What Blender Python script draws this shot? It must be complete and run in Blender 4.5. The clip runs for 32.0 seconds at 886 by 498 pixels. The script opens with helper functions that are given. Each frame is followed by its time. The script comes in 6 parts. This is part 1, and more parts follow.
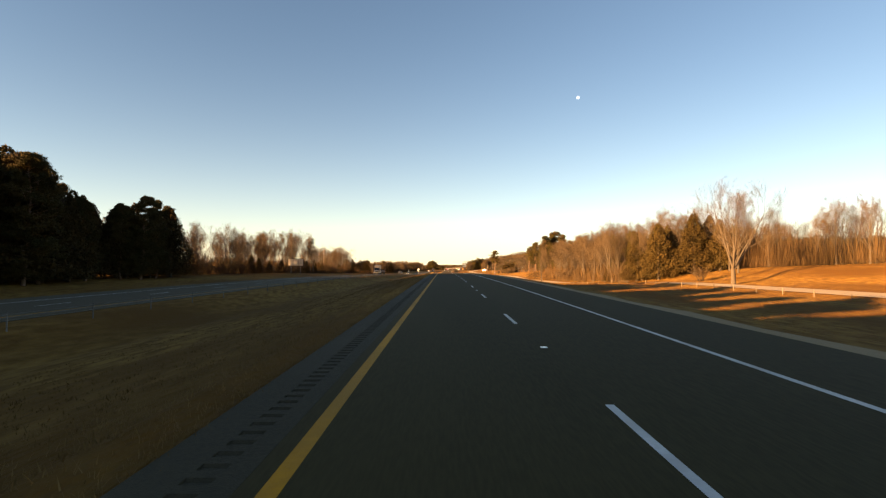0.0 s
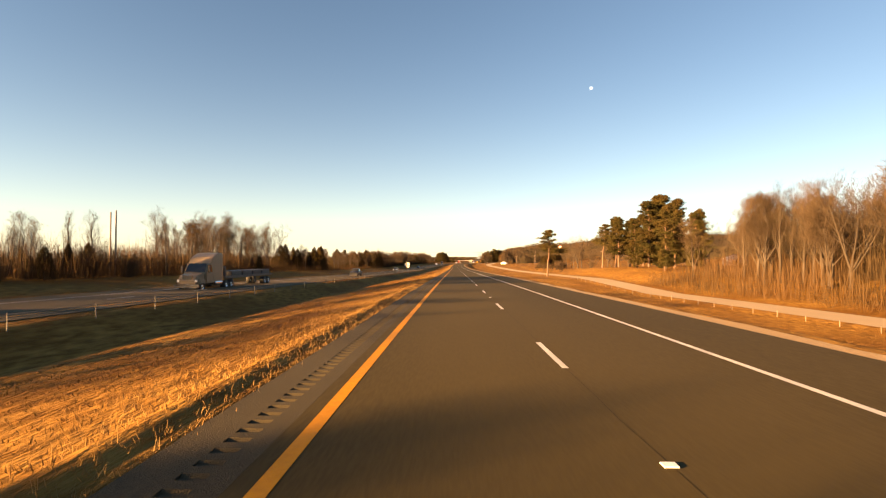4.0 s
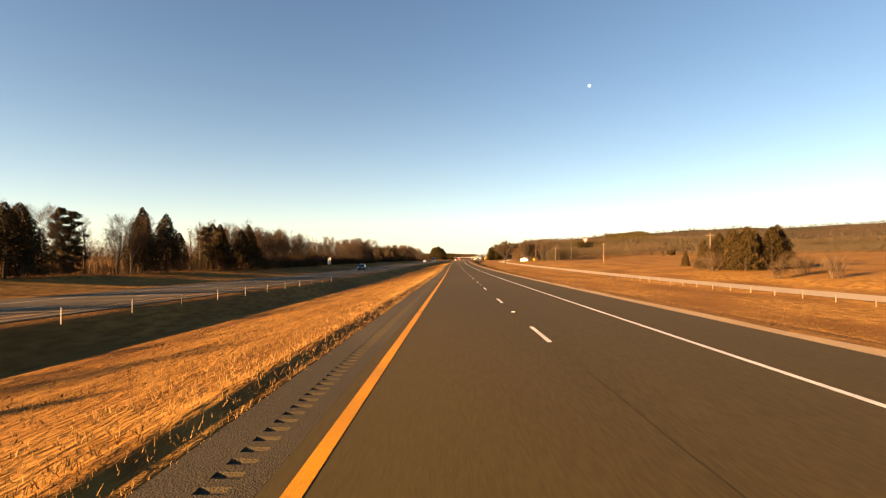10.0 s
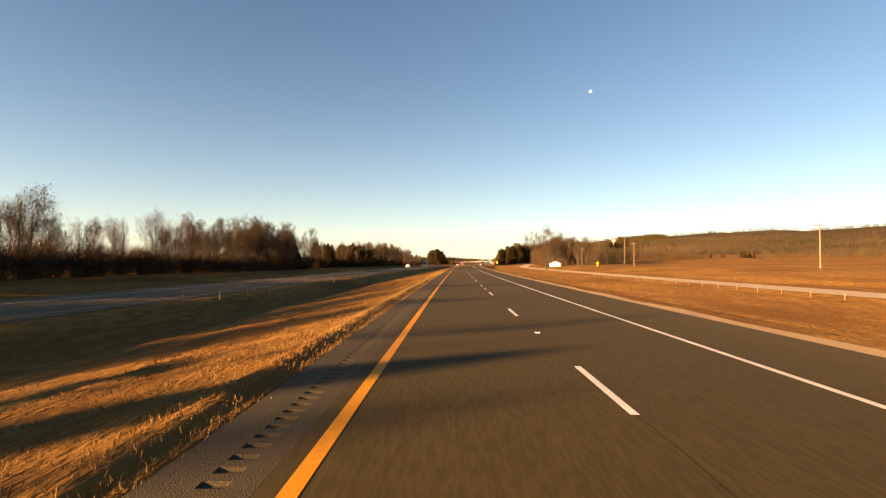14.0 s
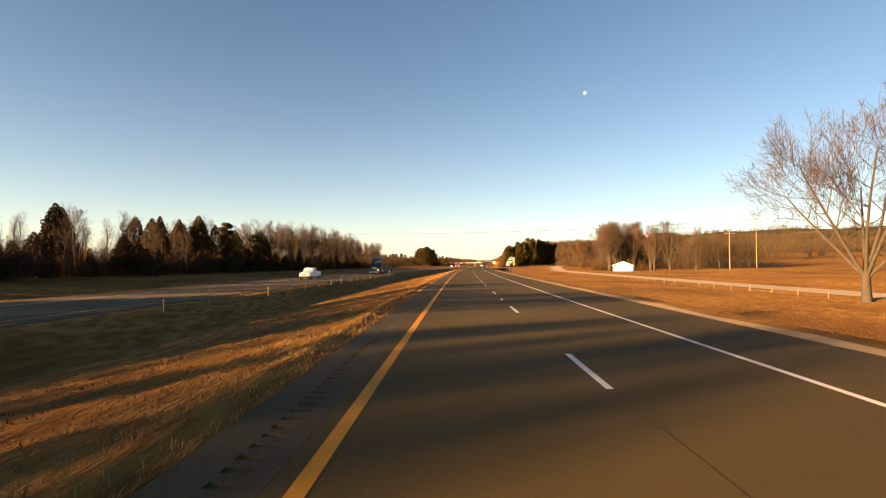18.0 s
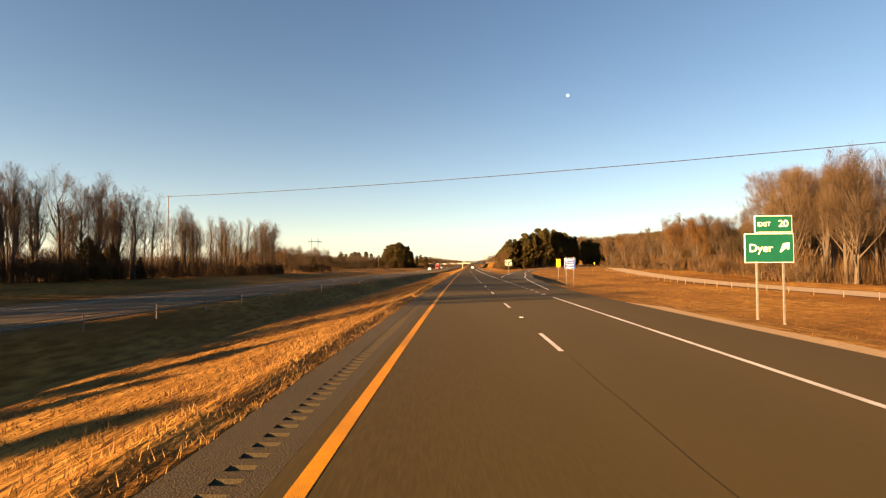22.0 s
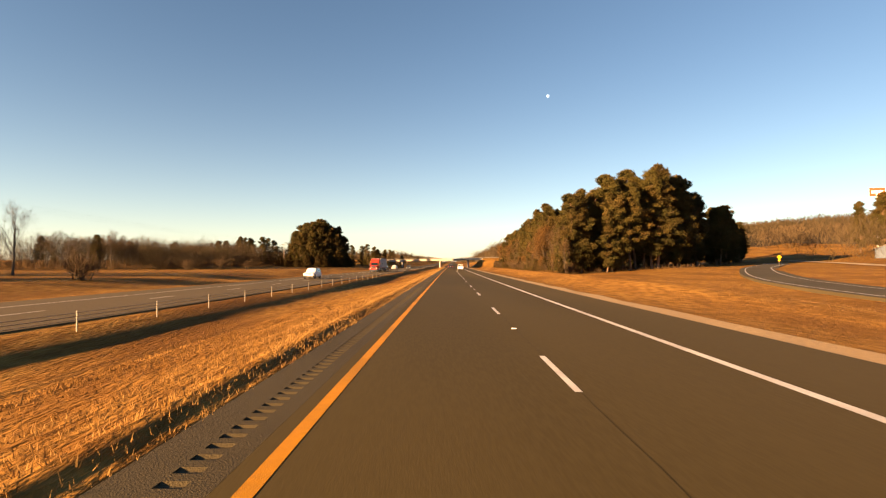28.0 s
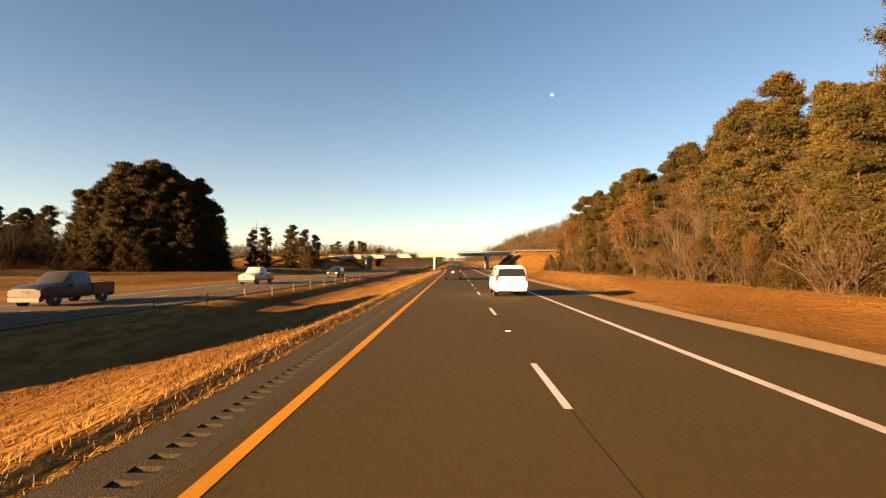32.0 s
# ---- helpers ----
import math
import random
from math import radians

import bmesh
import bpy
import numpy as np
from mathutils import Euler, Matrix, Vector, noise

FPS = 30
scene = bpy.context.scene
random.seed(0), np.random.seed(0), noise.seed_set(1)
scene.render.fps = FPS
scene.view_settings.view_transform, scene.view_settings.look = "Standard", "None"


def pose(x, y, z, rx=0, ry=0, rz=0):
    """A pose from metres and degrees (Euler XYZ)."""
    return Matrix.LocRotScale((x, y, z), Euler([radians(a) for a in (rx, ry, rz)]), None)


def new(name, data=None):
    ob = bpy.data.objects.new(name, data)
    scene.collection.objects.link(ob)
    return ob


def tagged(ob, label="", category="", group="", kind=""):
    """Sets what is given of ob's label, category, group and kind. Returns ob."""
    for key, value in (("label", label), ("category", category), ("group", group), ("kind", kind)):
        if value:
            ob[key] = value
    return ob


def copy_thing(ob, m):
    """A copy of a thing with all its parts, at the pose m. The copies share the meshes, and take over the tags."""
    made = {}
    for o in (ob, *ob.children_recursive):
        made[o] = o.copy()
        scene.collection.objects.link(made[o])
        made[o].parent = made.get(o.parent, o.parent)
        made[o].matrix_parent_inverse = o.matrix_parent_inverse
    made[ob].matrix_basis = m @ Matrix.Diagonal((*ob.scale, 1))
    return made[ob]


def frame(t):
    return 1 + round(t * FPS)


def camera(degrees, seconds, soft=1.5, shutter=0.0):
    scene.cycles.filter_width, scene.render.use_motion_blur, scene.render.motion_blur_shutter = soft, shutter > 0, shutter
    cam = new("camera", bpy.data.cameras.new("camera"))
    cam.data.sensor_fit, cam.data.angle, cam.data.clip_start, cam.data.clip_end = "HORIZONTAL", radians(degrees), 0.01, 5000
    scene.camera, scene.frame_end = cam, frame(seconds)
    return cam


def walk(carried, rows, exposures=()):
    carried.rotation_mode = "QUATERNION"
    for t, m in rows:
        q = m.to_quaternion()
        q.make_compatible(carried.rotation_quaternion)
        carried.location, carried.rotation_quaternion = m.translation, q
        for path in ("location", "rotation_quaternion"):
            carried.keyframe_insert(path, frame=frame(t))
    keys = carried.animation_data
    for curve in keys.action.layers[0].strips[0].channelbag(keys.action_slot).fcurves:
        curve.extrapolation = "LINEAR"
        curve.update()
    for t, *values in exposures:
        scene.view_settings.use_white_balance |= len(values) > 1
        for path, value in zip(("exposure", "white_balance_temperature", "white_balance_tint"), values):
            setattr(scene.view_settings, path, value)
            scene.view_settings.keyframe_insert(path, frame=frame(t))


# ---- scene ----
# ---- the road's line: heading (degrees, to the right) and slope at distances along it ----
HEADING = ((-60, .52), (0, .45), (40, .18), (100, -.02), (221, .12), (330, .1), (400, .2), (517, 0), (630, .75), (706, 1.36),
           (781, 2.4), (857, 3.45), (930, 3.75), (1036, 4.03), (1180, 4.33), (1400, 4.4))
SLOPE = ((-60, .009), (0, .009), (40, .0055), (75, 0), (110, -.005), (221, -.0155), (330, -.014), (405, -.012), (445, -.0095),
         (481, -.0055), (520, -.003), (630, -.001), (780, -.0015), (857, -.006), (930, -.0045), (1036, -.004), (1108, -.0015),
         (1180, -.002), (1300, 0), (1600, .004), (2400, .006))
ST = np.arange(-400, 3001, 5.0)


def along(knots):
    v = np.interp(ST, *zip(*knots))
    k = np.exp(-(np.arange(-8, 9) / 4.0) ** 2)
    return np.convolve(np.pad(v, 8, "edge"), k / k.sum(), "valid")


HD, SL = np.radians(along(HEADING)), along(SLOPE)
RX = np.concatenate([[0], np.cumsum(np.sin(HD[:-1]) * 5)])
RY = np.concatenate([[0], np.cumsum(np.cos(HD[:-1]) * 5)])
RZ = np.concatenate([[0], np.cumsum(SL[:-1] * 5)])
RX, RY, RZ = RX - RX[80], RY - RY[80], RZ - RZ[80]


def road_xyz(s, u, dz=0.0):
    """World points for distance s along the road, u metres right of the lane dashes, dz above the carriageway."""
    s, u, dz = np.broadcast_arrays(np.asarray(s, float), np.asarray(u, float), np.asarray(dz, float))
    h = np.interp(s, ST, HD)
    ex = np.where(s < ST[0], s - ST[0], np.where(s > ST[-1], s - ST[-1], 0))
    return np.stack([np.interp(s, ST, RX) + ex * np.sin(h) + u * np.cos(h),
                     np.interp(s, ST, RY) + ex * np.cos(h) - u * np.sin(h), np.interp(s, ST, RZ) + dz], -1)


def heading(s):
    return math.degrees(np.interp(s, ST, HD))


# ---- camera: seconds, distance, offset, tilt up, lean, turn to the left ----
EYE = 1.906
RIDE = (
    (0, 0, -2.183, 2.047, 0, -0.034), (0.2, 7.38, -2.194, 2.064, 0, 0.163), (0.4, 14.76, -2.205, 2.081, 0, 0.359), (0.6, 22.14, -2.217, 2.06, -0.02, 0.528), (0.8, 29.52, -2.228, 2.001, -0.06, 0.669),
    (1, 36.9, -2.239, 1.942, -0.1, 0.811), (1.2, 44, -2.205, 1.879, -0.08, 0.902), (1.4, 51.1, -2.172, 1.816, -0.06, 0.994), (1.6, 58.2, -2.138, 1.751, -0.04, 1.061), (1.8, 65.3, -2.105, 1.684, -0.02, 1.103),
    (2, 72.4, -2.071, 1.617, 0, 1.146), (2.2, 80.24, -2.06, 1.576, -0.02, 1.215), (2.4, 88.07, -2.049, 1.535, -0.04, 1.284), (2.6, 95.9, -2.039, 1.481, -0.06, 1.339), (2.8, 103.74, -2.028, 1.414, -0.08, 1.381),
    (3, 111.57, -2.017, 1.347, -0.1, 1.424), (3.2, 118.95, -2.02, 1.298, -0.11, 1.395), (3.4, 126.33, -2.023, 1.248, -0.12, 1.367), (3.6, 133.71, -2.026, 1.206, -0.12, 1.333), (3.8, 141.09, -2.029, 1.174, -0.13, 1.294),
    (4, 148.47, -2.032, 1.141, -0.14, 1.255), (4.2, 155.84, -2.035, 1.108, -0.15, 1.216), (4.4, 163.22, -2.038, 1.075, -0.16, 1.177), (4.6, 170.6, -2.041, 1.042, -0.16, 1.138), (4.8, 177.98, -2.044, 1.009, -0.17, 1.099),
    (5, 185.36, -2.047, 0.976, -0.18, 1.06), (5.2, 192.74, -2.051, 0.943, -0.19, 1.021), (5.4, 200.12, -2.054, 0.91, -0.2, 0.982), (5.6, 207.49, -2.057, 0.892, -0.2, 0.951), (5.8, 214.87, -2.06, 0.89, -0.2, 0.926),
    (6, 222.25, -2.063, 0.888, -0.2, 0.902), (6.2, 229.34, -2.07, 0.888, -0.2, 0.902), (6.4, 236.44, -2.077, 0.888, -0.2, 0.902), (6.6, 243.53, -2.084, 0.889, -0.2, 0.914), (6.8, 250.62, -2.091, 0.891, -0.2, 0.938),
    (7, 257.71, -2.098, 0.893, -0.2, 0.963), (7.2, 265.39, -2.105, 0.853, -0.2, 1.031), (7.4, 273.08, -2.112, 0.812, -0.2, 1.1), (7.6, 280.76, -2.119, 0.819, -0.2, 1.172), (7.8, 288.44, -2.127, 0.873, -0.2, 1.249),
    (8, 296.12, -2.134, 0.927, -0.2, 1.326), (8.2, 303.21, -2.154, 0.877, -0.2, 1.298), (8.4, 310.3, -2.174, 0.828, -0.2, 1.269), (8.6, 317.39, -2.194, 0.827, -0.2, 1.257), (8.8, 324.47, -2.214, 0.874, -0.2, 1.261),
    (9, 331.56, -2.234, 0.921, -0.2, 1.266), (9.2, 339.33, -2.252, 0.945, -0.16, 1.268), (9.4, 347.09, -2.27, 0.968, -0.12, 1.27), (9.6, 354.85, -2.287, 0.965, -0.08, 1.233), (9.8, 362.61, -2.305, 0.935, -0.04, 1.159),
    (10, 370.38, -2.323, 0.904, 0, 1.084), (10.2, 377.5, -2.316, 0.928, 0.02, 1.086), (10.4, 384.62, -2.309, 0.952, 0.04, 1.088), (10.6, 391.75, -2.302, 0.973, 0.06, 1.066), (10.8, 398.87, -2.296, 0.993, 0.08, 1.019),
    (11, 406, -2.289, 1.012, 0.1, 0.973), (11.2, 413.47, -2.28, 1.059, 0.08, 0.977), (11.4, 420.95, -2.272, 1.107, 0.06, 0.981), (11.6, 428.43, -2.263, 1.133, 0.04, 1.008), (11.8, 435.9, -2.254, 1.137, 0.02, 1.056),
    (12, 443.38, -2.246, 1.141, 0, 1.105), (12.2, 451.18, -2.245, 1.191, 0, 1.133), (12.4, 458.97, -2.245, 1.241, 0, 1.162), (12.6, 466.77, -2.245, 1.305, 0, 1.215), (12.8, 474.57, -2.245, 1.383, 0, 1.294),
    (13, 482.37, -2.244, 1.461, 0, 1.373), (13.2, 489.52, -2.251, 1.482, 0, 1.351), (13.4, 496.67, -2.258, 1.504, 0, 1.329), (13.6, 503.82, -2.265, 1.513, 0, 1.306), (13.8, 510.97, -2.272, 1.511, 0, 1.282),
    (14, 518.11, -2.279, 1.509, 0, 1.257), (14.2, 525.68, -2.275, 1.578, -0.01, 1.239), (14.4, 533.24, -2.27, 1.647, -0.02, 1.221), (14.6, 540.8, -2.265, 1.688, -0.02, 1.209), (14.8, 548.37, -2.26, 1.699, -0.03, 1.204),
    (15, 555.93, -2.255, 1.711, -0.04, 1.199), (15.2, 563.49, -2.25, 1.722, -0.05, 1.194), (15.4, 571.06, -2.245, 1.733, -0.06, 1.189), (15.6, 578.62, -2.24, 1.745, -0.06, 1.184), (15.8, 586.18, -2.236, 1.756, -0.07, 1.179),
    (16, 593.75, -2.231, 1.767, -0.08, 1.174), (16.2, 601.31, -2.226, 1.779, -0.09, 1.169), (16.4, 608.87, -2.221, 1.79, -0.1, 1.164), (16.6, 616.43, -2.216, 1.793, -0.08, 1.125), (16.8, 624, -2.211, 1.786, -0.04, 1.052),
    (17, 631.56, -2.206, 1.779, 0, 0.979), (17.2, 639.38, -2.226, 1.775, 0, 0.93), (17.4, 647.19, -2.247, 1.77, 0, 0.881), (17.6, 655.01, -2.267, 1.741, 0, 0.818), (17.8, 662.82, -2.287, 1.687, 0, 0.741),
    (18, 670.64, -2.307, 1.633, 0, 0.664), (18.2, 677.93, -2.307, 1.691, 0, 0.523), (18.4, 685.23, -2.307, 1.75, 0, 0.382), (18.6, 692.53, -2.307, 1.761, 0, 0.237), (18.8, 699.83, -2.307, 1.725, 0, 0.087),
    (19, 707.13, -2.307, 1.689, 0, -0.062), (19.2, 714.93, -2.285, 1.605, 0.04, -0.215), (19.4, 722.73, -2.263, 1.521, 0.08, -0.369), (19.6, 730.54, -2.241, 1.503, 0.12, -0.443), (19.8, 738.34, -2.22, 1.551, 0.16, -0.44),
    (20, 746.14, -2.198, 1.598, 0.2, -0.436), (20.2, 753.32, -2.182, 1.642, 0.18, -0.482), (20.4, 760.49, -2.166, 1.686, 0.16, -0.527), (20.6, 767.67, -2.151, 1.755, 0.14, -0.546), (20.8, 774.85, -2.135, 1.851, 0.12, -0.539),
    (21, 782.02, -2.119, 1.946, 0.1, -0.532), (21.2, 789.79, -2.151, 1.839, 0.12, -0.688), (21.4, 797.56, -2.183, 1.732, 0.14, -0.843), (21.6, 805.33, -2.215, 1.699, 0.16, -0.956), (21.8, 813.1, -2.246, 1.741, 0.18, -1.027),
    (22, 820.87, -2.278, 1.783, 0.2, -1.098), (22.2, 828.28, -2.339, 1.744, 0.21, -1.299), (22.4, 835.69, -2.4, 1.705, 0.21, -1.499), (22.6, 843.1, -2.461, 1.667, 0.22, -1.688), (22.8, 850.51, -2.522, 1.63, 0.22, -1.864),
    (23, 857.92, -2.583, 1.593, 0.23, -2.04), (23.2, 864.95, -2.609, 1.577, 0.23, -2.265), (23.4, 871.98, -2.636, 1.562, 0.24, -2.49), (23.6, 879, -2.662, 1.514, 0.25, -2.655), (23.8, 886.03, -2.689, 1.436, 0.25, -2.76),
    (24, 893.06, -2.716, 1.358, 0.26, -2.865), (24.2, 900.57, -2.713, 1.406, 0.26, -2.862), (24.4, 908.08, -2.71, 1.453, 0.27, -2.859), (24.6, 915.59, -2.707, 1.525, 0.27, -2.854), (24.8, 923.11, -2.705, 1.62, 0.28, -2.848),
    (25, 930.62, -2.702, 1.715, 0.29, -2.842), (25.2, 937.75, -2.653, 1.737, 0.29, -2.866), (25.4, 944.89, -2.603, 1.76, 0.3, -2.889), (25.6, 952.02, -2.554, 1.757, 0.28, -2.927), (25.8, 959.16, -2.505, 1.73, 0.24, -2.979),
    (26, 966.29, -2.456, 1.703, 0.2, -3.031), (26.2, 973.42, -2.406, 1.676, 0.16, -3.082), (26.4, 980.56, -2.357, 1.649, 0.12, -3.134), (26.6, 987.69, -2.308, 1.621, 0.08, -3.186), (26.8, 994.82, -2.258, 1.594, 0.04, -3.238),
    (27, 1001.96, -2.209, 1.567, -0, -3.29), (27.2, 1009.09, -2.16, 1.54, -0.04, -3.342), (27.4, 1016.23, -2.11, 1.513, -0.08, -3.394), (27.6, 1023.36, -2.061, 1.523, -0.1, -3.418), (27.8, 1030.49, -2.012, 1.571, -0.1, -3.415),
    (28, 1037.63, -1.963, 1.618, -0.1, -3.412), (28.2, 1044.51, -1.918, 1.576, -0.04, -3.339), (28.4, 1051.4, -1.873, 1.533, 0.02, -3.267), (28.6, 1058.28, -1.828, 1.513, 0.08, -3.205), (28.8, 1065.16, -1.783, 1.516, 0.14, -3.155),
    (29, 1072.05, -1.739, 1.52, 0.2, -3.105), (29.2, 1079.46, -1.701, 1.525, 0.16, -3.029), (29.4, 1086.87, -1.664, 1.53, 0.12, -2.954), (29.6, 1094.28, -1.626, 1.544, 0.08, -2.916), (29.8, 1101.69, -1.589, 1.568, 0.04, -2.914),
    (30, 1109.11, -1.551, 1.592, 0, -2.912), (30.2, 1115.98, -1.547, 1.544, 0, -2.916), (30.4, 1122.85, -1.542, 1.497, 0, -2.919), (30.6, 1129.73, -1.537, 1.483, 0, -2.945), (30.8, 1136.6, -1.532, 1.503, 0, -2.993),
    (31, 1143.48, -1.528, 1.524, 0, -3.042), (31.2, 1150.9, -1.519, 1.522, 0, -3.067), (31.4, 1158.33, -1.51, 1.521, 0, -3.092), (31.6, 1165.75, -1.5, 1.522, 0, -3.067), (31.8, 1173.17, -1.491, 1.527, 0, -2.992),
    (32, 1180.6, -1.482, 1.532, 0, -2.916),
)
cam = camera(83.27, 32.0, soft=1.25, shutter=0.0)
walk(cam, [(t, pose(*road_xyz(s, u, EYE), 90 + tilt, lean, turn)) for t, s, u, tilt, lean, turn in RIDE],
     [(0, 3.2, 7500, 14), (4.5, 3.2, 7400, 14), (8, 3.13, 6950, 13), (10.5, 3.1, 6950, 13), (12.5, 3.0, 6950, 13), (32, 3.0, 6950, 13)])

# ---- sky, sun ----
SUN_EL, SUN_AZ = radians(10.3), math.atan2(-0.872, -0.49)
world = bpy.data.worlds.new("world")
scene.world = world
world.use_nodes = True
wn = world.node_tree.nodes
sky = wn.new("ShaderNodeTexSky")
sky.sky_type = "NISHITA"
sky.sun_disc, sky.sun_elevation, sky.sun_rotation = False, SUN_EL, SUN_AZ
sky.air_density, sky.dust_density, sky.ozone_density = 1.0, 0.3, 2.6
wn["Background"].inputs["Strength"].default_value = 0.024
# pale winter haze all round the horizon, over the clear sky
wl = world.node_tree.links
tc = wn.new("ShaderNodeTexCoord")
sx = wn.new("ShaderNodeSeparateXYZ")
wl.new(tc.outputs["Generated"], sx.inputs[0])
up_ = wn.new("ShaderNodeMath")
up_.operation, up_.use_clamp = "ABSOLUTE", False
wl.new(sx.outputs[2], up_.inputs[0])
ex = wn.new("ShaderNodeMath")
ex.operation = "MULTIPLY"
ex.inputs[1].default_value = -8.5
wl.new(up_.outputs[0], ex.inputs[0])
ee = wn.new("ShaderNodeMath")
ee.operation = "EXPONENT"
wl.new(ex.outputs[0], ee.inputs[0])
hz = wn.new("ShaderNodeVectorMath")
hz.operation = "SCALE"
hz.inputs[0].default_value = (3.0, 2.75, 2.3)
wl.new(ee.outputs[0], hz.inputs["Scale"])
ad = wn.new("ShaderNodeVectorMath")
ad.operation = "ADD"
wl.new(sky.outputs[0], ad.inputs[0])
wl.new(hz.outputs[0], ad.inputs[1])
# the small pale moon, far beyond everything
MOON = Vector((math.sin(radians(15.36)) * math.cos(radians(18.32)), math.cos(radians(15.36)) * math.cos(radians(18.32)), math.sin(radians(18.32))))
ds = wn.new("ShaderNodeVectorMath")
ds.operation = "DISTANCE"
ds.inputs[1].default_value = MOON
wl.new(tc.outputs["Generated"], ds.inputs[0])
disc = wn.new("ShaderNodeMapRange")
disc.inputs["From Min"].default_value, disc.inputs["From Max"].default_value = .0034, .0022
disc.inputs["To Max"].default_value = 6.0
wl.new(ds.outputs["Value"], disc.inputs[0])
mo = wn.new("ShaderNodeVectorMath")
mo.operation = "ADD"
wl.new(ad.outputs[0], mo.inputs[0])
wl.new(disc.outputs[0], mo.inputs[1])
wl.new(mo.outputs[0], wn["Background"].inputs[0])
lamp = bpy.data.lights.new("sun", "SUN")
lamp.energy, lamp.angle, lamp.color = 5.0, radians(0.6), (1.0, 0.57, 0.24)
sun = new("sun", lamp)
to_sun = Vector((math.sin(SUN_AZ) * math.cos(SUN_EL), math.cos(SUN_AZ) * math.cos(SUN_EL), math.sin(SUN_EL)))
sun.matrix_world = Matrix.Translation((0, 0, 300)) @ to_sun.to_track_quat("Z", "Y").to_matrix().to_4x4()

# ---- materials ----


def mat(name, c1, c2=None, scale=4.0, rough=0.8, metal=0.0, bump=0.0, bscale=40.0, detail=6.0, c3=None, big=0.15, spec=0.5, coords="Object", bdist=.02, vary=0.0, stretch=(1, 1, 1)):
    """Two colours mixed by fine noise, a third by wide patches, with noise relief; vary shifts the value object by object."""
    m = bpy.data.materials.new(name)
    m.use_nodes = True
    n, l = m.node_tree.nodes, m.node_tree.links
    b = n["Principled BSDF"]
    b.inputs["Roughness"].default_value, b.inputs["Metallic"].default_value = rough, metal
    b.inputs["Specular IOR Level"].default_value = spec
    tc = n.new("ShaderNodeTexCoord")
    mp = n.new("ShaderNodeMapping")
    mp.inputs["Scale"].default_value = stretch
    l.new(tc.outputs[coords], mp.inputs[0])
    src = None
    if c2:
        no = n.new("ShaderNodeTexNoise")
        no.inputs["Scale"].default_value, no.inputs["Detail"].default_value = scale, detail
        l.new(mp.outputs[0], no.inputs["Vector"])
        rp = n.new("ShaderNodeValToRGB")
        rp.color_ramp.elements[0].position, rp.color_ramp.elements[1].position = 0.36, 0.64
        rp.color_ramp.elements[0].color, rp.color_ramp.elements[1].color = (*c1, 1), (*c2, 1)
        l.new(no.outputs[0], rp.inputs[0])
        src = rp.outputs[0]
        if c3:
            nb = n.new("ShaderNodeTexNoise")
            nb.inputs["Scale"].default_value, nb.inputs["Detail"].default_value = big, 4
            l.new(mp.outputs[0], nb.inputs["Vector"])
            r2 = n.new("ShaderNodeMapRange")
            r2.inputs["From Min"].default_value, r2.inputs["From Max"].default_value = 0.42, 0.66
            l.new(nb.outputs[0], r2.inputs[0])
            mx = n.new("ShaderNodeMix")
            mx.data_type = "RGBA"
            l.new(r2.outputs[0], mx.inputs["Factor"])
            l.new(src, mx.inputs["A"])
            mx.inputs["B"].default_value = (*c3, 1)
            src = mx.outputs["Result"]
    if vary:
        oi = n.new("ShaderNodeObjectInfo")
        mr = n.new("ShaderNodeMapRange")
        mr.inputs["To Min"].default_value, mr.inputs["To Max"].default_value = 1 - vary, 1 + vary
        l.new(oi.outputs["Random"], mr.inputs[0])
        hs = n.new("ShaderNodeHueSaturation")
        if src is None:
            hs.inputs["Color"].default_value = (*c1, 1)
        else:
            l.new(src, hs.inputs["Color"])
        l.new(mr.outputs[0], hs.inputs["Value"])
        src = hs.outputs[0]
    if src is None:
        b.inputs["Base Color"].default_value = (*c1, 1)
    else:
        l.new(src, b.inputs["Base Color"])
    if bump:
        nz = n.new("ShaderNodeTexNoise")
        nz.inputs["Scale"].default_value, nz.inputs["Detail"].default_value = bscale, 6
        l.new(mp.outputs[0], nz.inputs["Vector"])
        bu = n.new("ShaderNodeBump")
        bu.inputs["Strength"].default_value, bu.inputs["Distance"].default_value = bump, bdist
        l.new(nz.outputs[0], bu.inputs["Height"])
        l.new(bu.outputs[0], b.inputs["Normal"])
    return m


ASPHALT = mat("asphalt", (.034, .0258, .0092), (.048, .037, .0133), 25, .88, bump=.07, bscale=60, c3=(.062, .0465, .0172), big=.09, stretch=(1, .12, 1), spec=.1)
SHOULDER = mat("shoulder_asphalt", (.026, .021, .0105), (.044, .035, .018), 18, .88, bump=.5, bscale=50, c3=(.048, .039, .020), big=.1, spec=.2)
OLDROAD = mat("weathered_asphalt", (.070, .055, .033), (.100, .080, .049), 12, .9, bump=.4, bscale=50, c3=(.080, .064, .038), big=.06, spec=.1)
TANROAD = mat("pale_tan_surfacing", (.29, .23, .155), (.36, .29, .20), 9, .92, bump=.4, bscale=40, c3=(.31, .245, .165), big=.08, spec=.2)
GRAVEL = mat("gravel", (.20, .135, .062), (.29, .20, .095), 14, .95, bump=1.0, bscale=30, c3=(.23, .15, .064), big=.2)
GRASS = mat("dry_grass_ground", (.118, .058, .0125), (.245, .136, .034), 2.6, .95, bump=1.0, bscale=9, bdist=.13, c3=(.112, .053, .0125), big=.16, spec=.05, stretch=(1, .3, 1))
